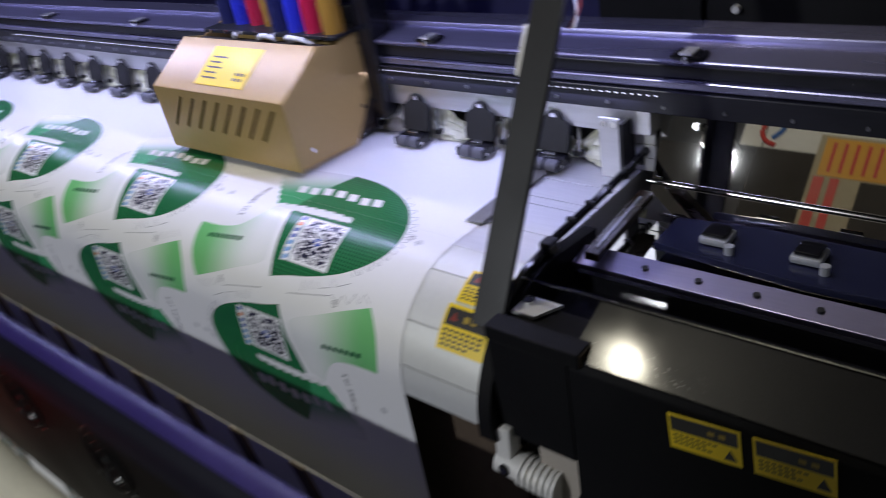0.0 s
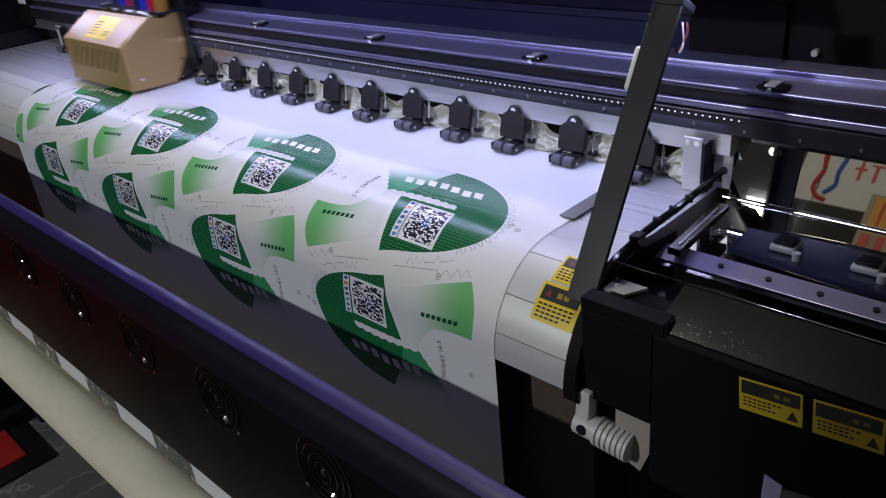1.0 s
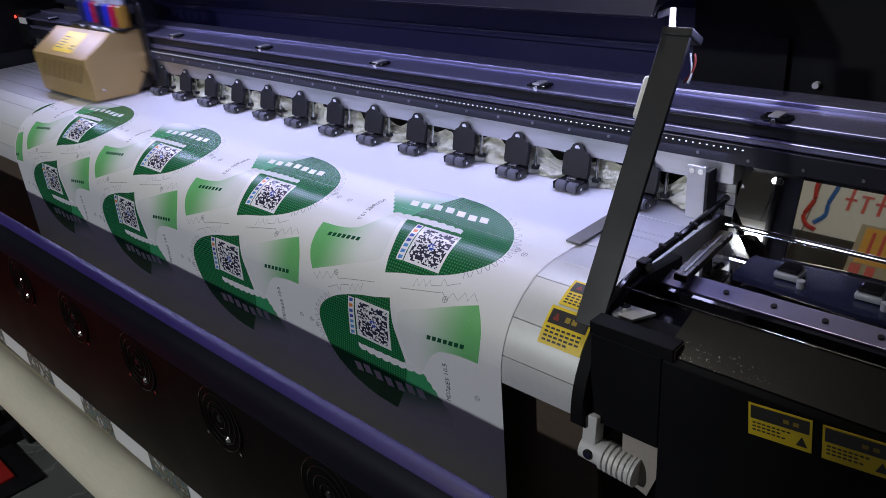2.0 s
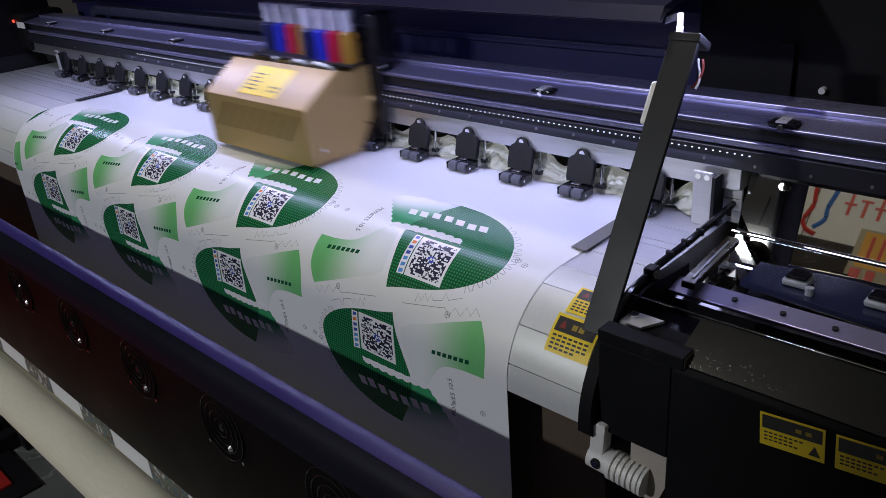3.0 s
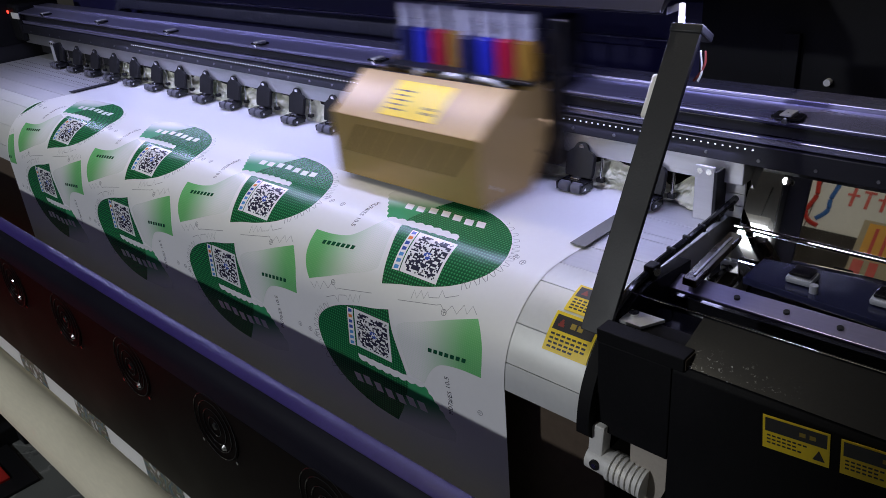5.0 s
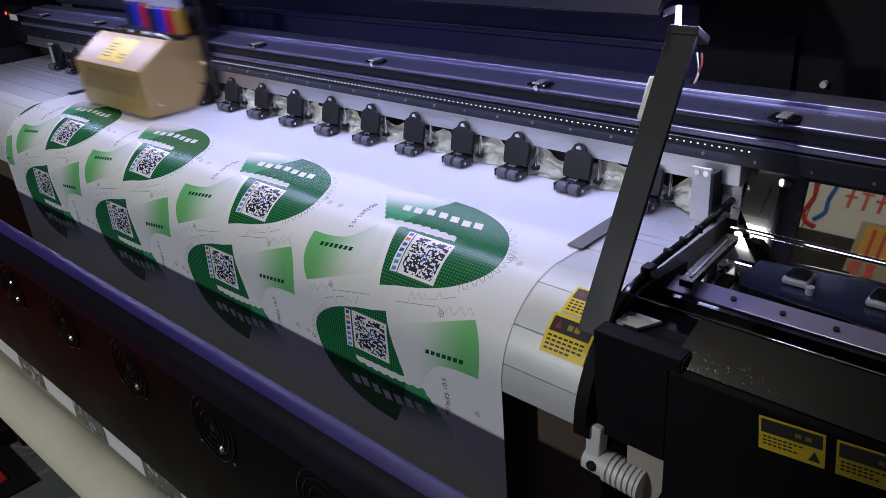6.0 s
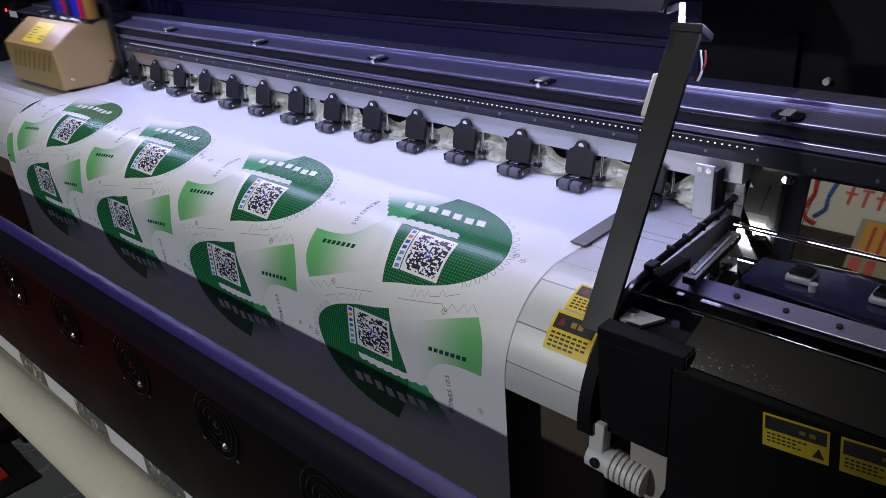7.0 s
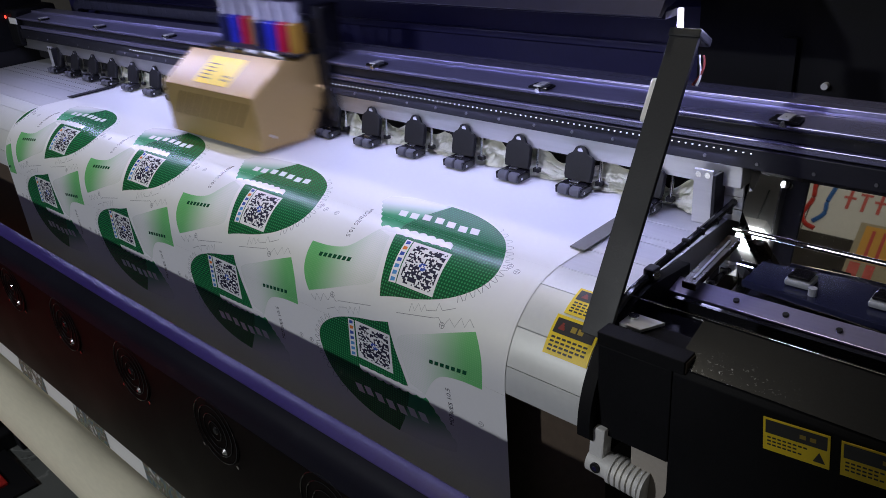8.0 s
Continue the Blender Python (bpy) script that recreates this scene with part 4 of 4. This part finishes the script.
def stroke(points, w):
    """A thin outline of width w along the points."""
    a, b = [], []
    for i, p in enumerate(points):
        q0, q1 = Vector(points[max(i - 1, 0)]), Vector(points[min(i + 1, len(points) - 1)])
        t = (q1 - q0).normalized()
        n = Vector((-t.y, t.x)) * w / 2
        a.append((p[0] + n.x, p[1] + n.y))
        b.append((p[0] - n.x, p[1] - n.y))
    return [[a[i], a[i + 1], b[i + 1], b[i]] for i in range(len(points) - 1)]


def cut_lines():
    """The saw-toothed cutting line and register marks of one piece."""
    out = []
    base = smooth_line([(-0.080, 0.0790), (-0.062, 0.0660), (-0.0495, 0.0500), (-0.0435, 0.0310), (-0.0470, 0.0115), (-0.0580, -0.0060), (-0.0800, -0.0310), (-0.1080, -0.0500)], 8, False)
    pts = []
    for i, p in enumerate(base):
        t = (Vector(base[min(i + 1, len(base) - 1)]) - Vector(base[max(i - 1, 0)])).normalized()
        pts.append(tuple(Vector(p) + Vector((-t.y, t.x)) * (-0.0085 if i % 4 in (1, 2) else 0.0)))
    out += stroke(pts, 0.0006)
    out += stroke([(-0.1437, 0.1085), (-0.1425, 0.0975), (-0.1357, 0.1056), (-0.1325, 0.0952), (-0.1255, 0.1030), (-0.1228, 0.0938), (-0.1186, 0.0997), (-0.1049, 0.0960), (-0.1040, 0.0867), (-0.0965, 0.0932), (-0.0797, 0.0855)], 0.0006)
    out += stroke([(-0.3220, 0.1381), (-0.3135, 0.1454), (-0.3094, 0.1345), (-0.3020, 0.1430), (-0.2960, 0.1306), (-0.2865, 0.1374), (-0.2800, 0.1270), (-0.2707, 0.1340), (-0.2650, 0.1316), (-0.2069, 0.1204)], 0.0006)
    for cx, cy in ((-0.033, 0.021), (-0.0455, 0.0165), (-0.278, 0.127), (-0.335, 0.021)):
        out += stroke([(cx + 0.0036 * math.cos(a), cy + 0.0036 * math.sin(a)) for a in [k * math.pi / 8 for k in range(17)]], 0.0006)
        out += stroke([(cx - 0.004, cy), (cx + 0.004, cy)], 0.0006) + stroke([(cx, cy - 0.004), (cx, cy + 0.004)], 0.0006)
    return out


def lettering(body, size):
    """Faces of built-in lettering, flat, as lists of (x, y)."""
    cu = bpy.data.curves.new("letters", "FONT")
    cu.body, cu.size, cu.align_x, cu.resolution_u = body, size, "CENTER", 2
    ob = bpy.data.objects.new("letters", cu)
    scene.collection.objects.link(ob)
    me = ob.evaluated_get(bpy.context.evaluated_depsgraph_get()).to_mesh()
    faces = [[tuple(me.vertices[i].co.xy) for i in p.vertices] for p in me.polygons]
    bpy.data.objects.remove(ob)
    bpy.data.curves.remove(cu)
    return faces


EDGES = [-0.42, -0.02] + [round(-0.02 + 0.01 * i, 4) for i in range(1, 22)] + [0.62]


def strip_pose(s0, a):
    """Pose of a strip of the sheet whose middle is s0, once the sheet has moved on by a."""
    y, z, turn = curl(s0 + a)
    return Matrix.Translation((0, y, z)) @ Matrix.Rotation(turn, 4, "X")


sheet = thing("printed_vinyl_sheet", "white vinyl sheet printed with green shoe pieces, draped over the apron", "vinyl sheet")
STRIPS = []


def build_sheet():
    mats = [INK_DARK, INK_FADE, INK_WHITE, INK_LIGHT, INK_BLACK, INK_BLUE, INK_ORANGE, INK_SKY, INK_TEXT, INK_LINE]
    names = ["dark_green_print", "fading_print", "white_print", "light_green_print", "black_print", "blue_print", "orange_print", "sky_print", "lettering", "cutting_line"]
    base, lines, words = design(), cut_lines(), lettering("MD7#/ES 10.5", 0.0098)
    flat = {m: [] for m in mats}
    for col in range(-1, 5):
        for turned in (False, True):
            def place(p):
                x, s = p
                if turned:
                    x, s = 2 * MID_X - x, 2 * MID_S - s
                    w = min(max((0.29 - s) / 0.09, 0.0), 1.0)
                    x, s = x + 0.014 * w, s + 0.014 * w
                return x - PERIOD * col, s
            every = [(m, o, lay) for m, o, lay in base] + [(INK_LINE, o, 1) for o in lines]
            c, n = math.cos(radians(83)), math.sin(radians(83))
            every += [(INK_BLACK, [(-0.293 + c * x - n * -y, 0.022 + n * x + c * -y) for x, y in f], 2) for f in words]
            pasted = LOWER_LABEL if turned else UPPER_LABEL
            for k, (m, o, lay) in enumerate(every + pasted):
                pts = [place(p) for p in o] if k < len(every) else [(p[0] - PERIOD * col, p[1]) for p in o]
                if max(p[0] for p in pts) < SHEET_LEFT + 0.006 or min(p[0] for p in pts) > SHEET_RIGHT - 0.02:
                    continue
                if col == -1:
                    continue
                flat[m].append((pts, o, lay, 2 * col + turned))
    lists = {}
    for m, shapes in flat.items():
        bm = bmesh.new()
        uv = bm.loops.layers.uv.new("design")
        who = bm.faces.layers.int.new("piece")
        for pts, o, lay, piece in shapes:
            vs = [bm.verts.new((p[0], p[1], 0.00004 * lay)) for p in pts]
            try:
                f = bm.faces.new(vs)
            except ValueError:
                continue
            f[who] = piece * 10 + (round(lay * 2) if m in (INK_WHITE,) else 0) if m not in (INK_BLACK, INK_LINE, INK_TEXT, INK_BLUE, INK_ORANGE, INK_SKY) else 0
            for lp, q in zip(f.loops, o):
                lp[uv].uv = q
        bm.normal_update()
        bmesh.ops.triangulate(bm, faces=bm.faces[:], ngon_method="EAR_CLIP")
        bm.normal_update()
        for f in bm.faces:
            if f.normal.z > 0:
                f.normal_flip()
        for k in range(len(EDGES) - 2):
            for sub in range(4):
                cut = EDGES[k + 1] + sub * 0.0025
                if cut > 0.19 and sub:
                    continue
                bmesh.ops.bisect_plane(bm, geom=bm.verts[:] + bm.edges[:] + bm.faces[:], dist=1e-6, plane_co=(0, cut, 0), plane_no=(0, 1, 0))
        bmesh.ops.bisect_plane(bm, geom=bm.verts[:] + bm.edges[:] + bm.faces[:], dist=1e-6, plane_co=(SHEET_LEFT + 0.004, 0, 0), plane_no=(1, 0, 0), clear_inner=True)
        lists[m] = (bm, uv, who)
    for k, (s0, s1) in enumerate(zip(EDGES, EDGES[1:])):
        mid = (s0 + s1) / 2 if k else -0.03
        if k == len(EDGES) - 2:
            mid = 0.24
        back = strip_pose(mid, 0.0).inverted()
        n = 4 if 0 < k < len(EDGES) - 2 else 1
        bm = bmesh.new()
        rows = []
        for i in range(n + 1):
            y, z, _ = curl(s0 + (s1 - s0) * i / n)
            rows.append([bm.verts.new(back @ Vector((x, y, z))) for x in (SHEET_LEFT, SHEET_RIGHT)])
        for a, b in zip(rows, rows[1:]):
            bm.faces.new((a[0], a[1], b[1], b[0]))
        strip = part("sheet_strip", bm, SHEET, sheet)
        strip.matrix_basis = strip_pose(mid, 0.0)
        STRIPS.append((strip, mid))
        for m, name in zip(mats, names):
            src, uv, who = lists[m]
            groups = {}
            for f in src.faces:
                if s0 <= f.calc_center_median().y < s1:
                    groups.setdefault(f[who], []).append(f)
            for faces in groups.values():
                out = bmesh.new()
                uo = out.loops.layers.uv.new("design")
                made = {}
                for f in faces:
                    vs = []
                    for v in f.verts:
                        if v not in made:
                            y, z, _ = curl(v.co.y, 0.00003 + v.co.z)
                            made[v] = out.verts.new(back @ Vector((v.co.x, y, z)))
                        vs.append(made[v])
                    try:
                        g = out.faces.new(vs)
                    except ValueError:
                        continue
                    for la, lb in zip(f.loops, g.loops):
                        lb[uo].uv = la[uv].uv
                tagged(part(name, out, m, strip), kind="stuff" if name in ("cutting_line", "lettering", "black_print", "blue_print", "orange_print", "sky_print") else "")


build_sheet()


# ---------------- print carriage ----------------
CAR_LEN = 0.272


def carriage_thing():
    c = thing("print_carriage", "tan print head carriage cover with ink dampers on top", "print carriage")
    side = [(-0.1500, 0.0), (-0.1525, 0.088), (-0.083, 0.1345), (-0.052, 0.1255), (-0.004, 0.1420), (0.002, 0.074), (-0.052, -0.004)]
    for x in (-CAR_LEN, -0.002):
        p = part("side_panel", prism(side, x, x + 0.002, bevel=0.0006), TAN, c)
        if x > -0.1:
            for y, z in ((-0.015, 0.118), (-0.030, 0.040), (-0.125, 0.020)):
                part("rivet", rod((0.0, y, z), (0.0012, y, z), 0.0028, 10), CHROME, p)
    x0, x1 = -CAR_LEN + 0.002, -0.002
    # Front panel as bars between slanted slots.
    lo, hi, lean = 0.034, 0.078, 0.036

    def front(x, z):
        return Vector((x, -0.150 - 0.0025 * z / 0.088, z))

    def slab(name, quad):
        bm = bmesh.new()
        vs = [bm.verts.new(front(*q)) for q in quad]
        ws = [bm.verts.new(front(*q) + Vector((0, 0.002, 0))) for q in quad]
        bm.faces.new(vs)
        bm.faces.new(ws[::-1])
        for i in range(4):
            bm.faces.new((vs[i], vs[(i + 1) % 4], ws[(i + 1) % 4], ws[i]))
        part(name, bm, TAN, c, smooth=False)

    slab("lower_front", [(x0, 0.0), (x1, 0.0), (x1, lo), (x0, lo)])
    slab("upper_front", [(x0, hi), (x1, hi), (x1, 0.088), (x0, 0.088)])
    starts = [-0.250 + 0.0272 * i for i in range(8)]
    gap = 0.0065
    prev = None
    for q in starts:
        a = (x0, lo) if prev is None else (prev + gap, lo)
        b = (x0, hi) if prev is None else (prev + gap + lean, hi)
        slab("slot_bar", [a, (q, lo), (q + lean, hi), b])
        prev = q
    slab("slot_bar", [(prev + gap, lo), (x1, lo), (x1, hi), (min(prev + gap + lean, x1 - 0.001), hi)])
    # Dark block behind the slots, with the inside's shade in its colour.
    part("inside", box(x0 + 0.004, x1 - 0.004, -0.144, -0.01, 0.004, 0.084, 0), RECESS_SHADE, c)
    bm = prism([(-0.1525, 0.0885), (-0.083, 0.1345), (-0.0822, 0.1330), (-0.1510, 0.0870)], x0, x1, bevel=0.0004)
    part("slanted_top", bm, TAN, c)
    # Panel sunk behind the slanted top, shade included in its colour.
    part("top_panel", box(x0, x1, -0.083, -0.052, 0.124, 0.126, 0.0005), RECESS_SHADE, c)
    part("rear_plate", box(x0, x1, -0.010, -0.006, 0.0, 0.10, 0.0005), BLACK, c)
    along = Vector((0, 0.0695, 0.046)).normalized()
    nrm = Vector((0, -0.046, 0.0695)).normalized()
    m = Matrix((Vector((1, 0, 0)), along, nrm)).transposed().to_4x4()
    m.translation = Vector((-0.135, -0.1525, 0.0885)) + 0.0004 * nrm
    bm = box(-0.050, 0.050, 0.012, 0.072, 0.0, 0.0004, 0)
    bmesh.ops.transform(bm, matrix=m, verts=bm.verts)
    lab = part("yellow_label", bm, YELLOW, c, "yellow label with rows of fine print")
    for i in range(5):
        bm = box(-0.042, -0.012 - 0.006 * (i % 2), 0.022 + i * 0.008, 0.0245 + i * 0.008, 0.0005, 0.0006, 0)
        bmesh.ops.transform(bm, matrix=m, verts=bm.verts)
        part("print_bar", bm, BROWN, lab)
    for i in range(6):
        bm = box(0.022 + 0.007 * (i % 3), 0.027 + 0.007 * (i % 3), 0.022 + 0.008 * (i // 3), 0.026 + 0.008 * (i // 3), 0.0005, 0.0006, 0)
        bmesh.ops.transform(bm, matrix=m, verts=bm.verts)
        part("print_bar", bm, BROWN, lab)
    # Rack of dampers.
    rack = part("rack", box(-0.258, 0.006, -0.058, -0.006, 0.1330, 0.1380, 0.001), BLACK, c, "black rack that holds the ink dampers")
    part("rack_riser", box(-0.245, -0.01, -0.022, -0.012, 0.10, 0.133, 0.001), TAN, c)
    inks = {"navy": (0.009, 0.011, 0.05), "blue": (0.014, 0.02, 0.30), "red": (0.30, 0.009, 0.035), "ochre": (0.23, 0.125, 0.02)}
    paints = {w: mat("damper ink " + w, col, 0.25, 0, 0.05, 40) for w, col in inks.items()}
    row = [(-0.239, -0.022, "navy"), (-0.207, -0.022, "blue"), (-0.174, -0.022, "red"), (-0.143, -0.022, "ochre"),
           (-0.1065, -0.040, "navy"), (-0.0745, -0.040, "blue"), (-0.0425, -0.040, "red"), (-0.0105, -0.040, "ochre")]
    for x, y, word in row:
        d = part("damper", rod((x, y, 0.1381), (x, y, 0.182), 0.0140, 24), paints[word], c, word + " ink damper bottle")
        part("damper_cap", rod((x, y, 0.1821), (x, y, 0.1860), 0.0125, 24, r1=0.0100), paints[word], d)
        part("valve", rod((x, y, 0.1860), (x, y, 0.206), 0.0088, 16), VALVE, d, "milky white valve stem")
        part("valve_cap", rod((x, y, 0.206), (x, y, 0.218), 0.0105, 16), VALVE, d)
        part("damper_screw", rod((x, -0.0595, 0.1355), (x, -0.0575, 0.1355), 0.0030, 10), CHROME, rack)
    for k in range(3):
        x = -0.20 + 0.07 * k
        pts = [(x + 0.02 * math.sin(t * 3 + k), -0.052 - 0.012 * math.sin(t * 3.1), 0.126 + 0.010 * math.sin(t * 3.14)) for t in [i / 10 for i in range(11)]]
        part("ink_tube", pipe(pts, 0.0032, 8), WHITE_PLASTIC, c, "white ink tube")
    part("slider", box(-0.26, 0.01, -0.004, 0.004, 0.06, 0.16, 0.002), BLACK, c)
    part("side_box", box(0.004, 0.030, -0.020, 0.020, 0.02, 0.21, 0.003), BLACK_GLOSS, c, "glossy black sensor box")
    return c


carriage_ob = carriage_thing()


CHAIN_R, CHAIN_LOW, CHAIN_ANCHOR, CHAIN_LEN, LINK = 0.031, 1.038, -0.75, 2.11, 0.030
LINKS = []


def cable_chain():
    ch = thing("cable_chain", "dark ribbed plastic cable chain behind the beam", "cable chain")
    bm = box(-0.0135, 0.0135, -0.016, 0.016, -0.011, 0.011, 0.002)
    box(-0.0045, 0.0045, -0.0172, 0.0172, -0.0125, 0.0125, 0.001, bm)
    first_link = part("link", bm, CHAIN, ch)
    LINKS.append((first_link, 0.0))
    for k in range(1, int(CHAIN_LEN / LINK)):
        o = new("link", first_link.data)
        o.parent = ch
        LINKS.append((o, k * LINK))


def chain_pose(d, carriage_x):
    """Pose of the link at length d from the fixed end, for a place of the carriage's end."""
    loop = (CHAIN_ANCHOR + carriage_x - CHAIN_LEN + math.pi * CHAIN_R) / 2
    run = CHAIN_ANCHOR - loop
    y = 0.118
    if d < run:
        return pose(CHAIN_ANCHOR - d, y, CHAIN_LOW)
    a = (d - run) / CHAIN_R
    if a < math.pi:
        return pose(loop - CHAIN_R * math.sin(a), y, CHAIN_LOW + CHAIN_R * (1 - math.cos(a)), 0, math.degrees(a), 0)
    return pose(loop + (d - run - math.pi * CHAIN_R), y, CHAIN_LOW + 2 * CHAIN_R, 0, 180, 0)


cable_chain()


# ---------------- movement ----------------
def motions():
    rows = [(0, -0.271), (0.25, -0.467), (0.5, -0.663), (0.75, -0.863), (1, -1.065), (1.3, -1.300), (1.5, -1.398), (1.63, -1.420), (1.8, -1.375), (2.0, -1.245), (2.5, -0.871),
            (3, -0.496), (3.5, -0.122), (3.8, 0.100), (3.9, 0.172), (4.0, 0.237), (4.1, 0.280), (4.2, 0.298), (4.3, 0.291), (4.4, 0.267), (4.5, 0.230), (4.6, 0.160), (5.45, -0.520), (6.3, -1.200), (6.5, -1.323), (6.65, -1.400), (6.78, -1.425),
            (6.9, -1.405), (7, -1.362), (7.2, -1.215), (7.6, -0.913), (8, -0.612)]
    walk(carriage_ob, [(t, pose(x, 0, 0.957)) for t, x in rows])
    when = [i / 10 for i in range(81)]
    where = np.interp(when, [r[0] for r in rows], [r[1] - 0.14 for r in rows])
    for ob, d in LINKS:
        walk(ob, [(t, chain_pose(d, x)) for t, x in zip(when, where)])
    steps = [(0, A_FIRST), (2.4, A_FIRST), (2.5, A_FIRST / 2), (2.6, 0), (7.55, 0), (7.65, A_LAST / 2), (7.75, A_LAST), (8, A_LAST)]
    for ob, mid in STRIPS:
        walk(ob, [(t, strip_pose(mid, a)) for t, a in steps])


motions()
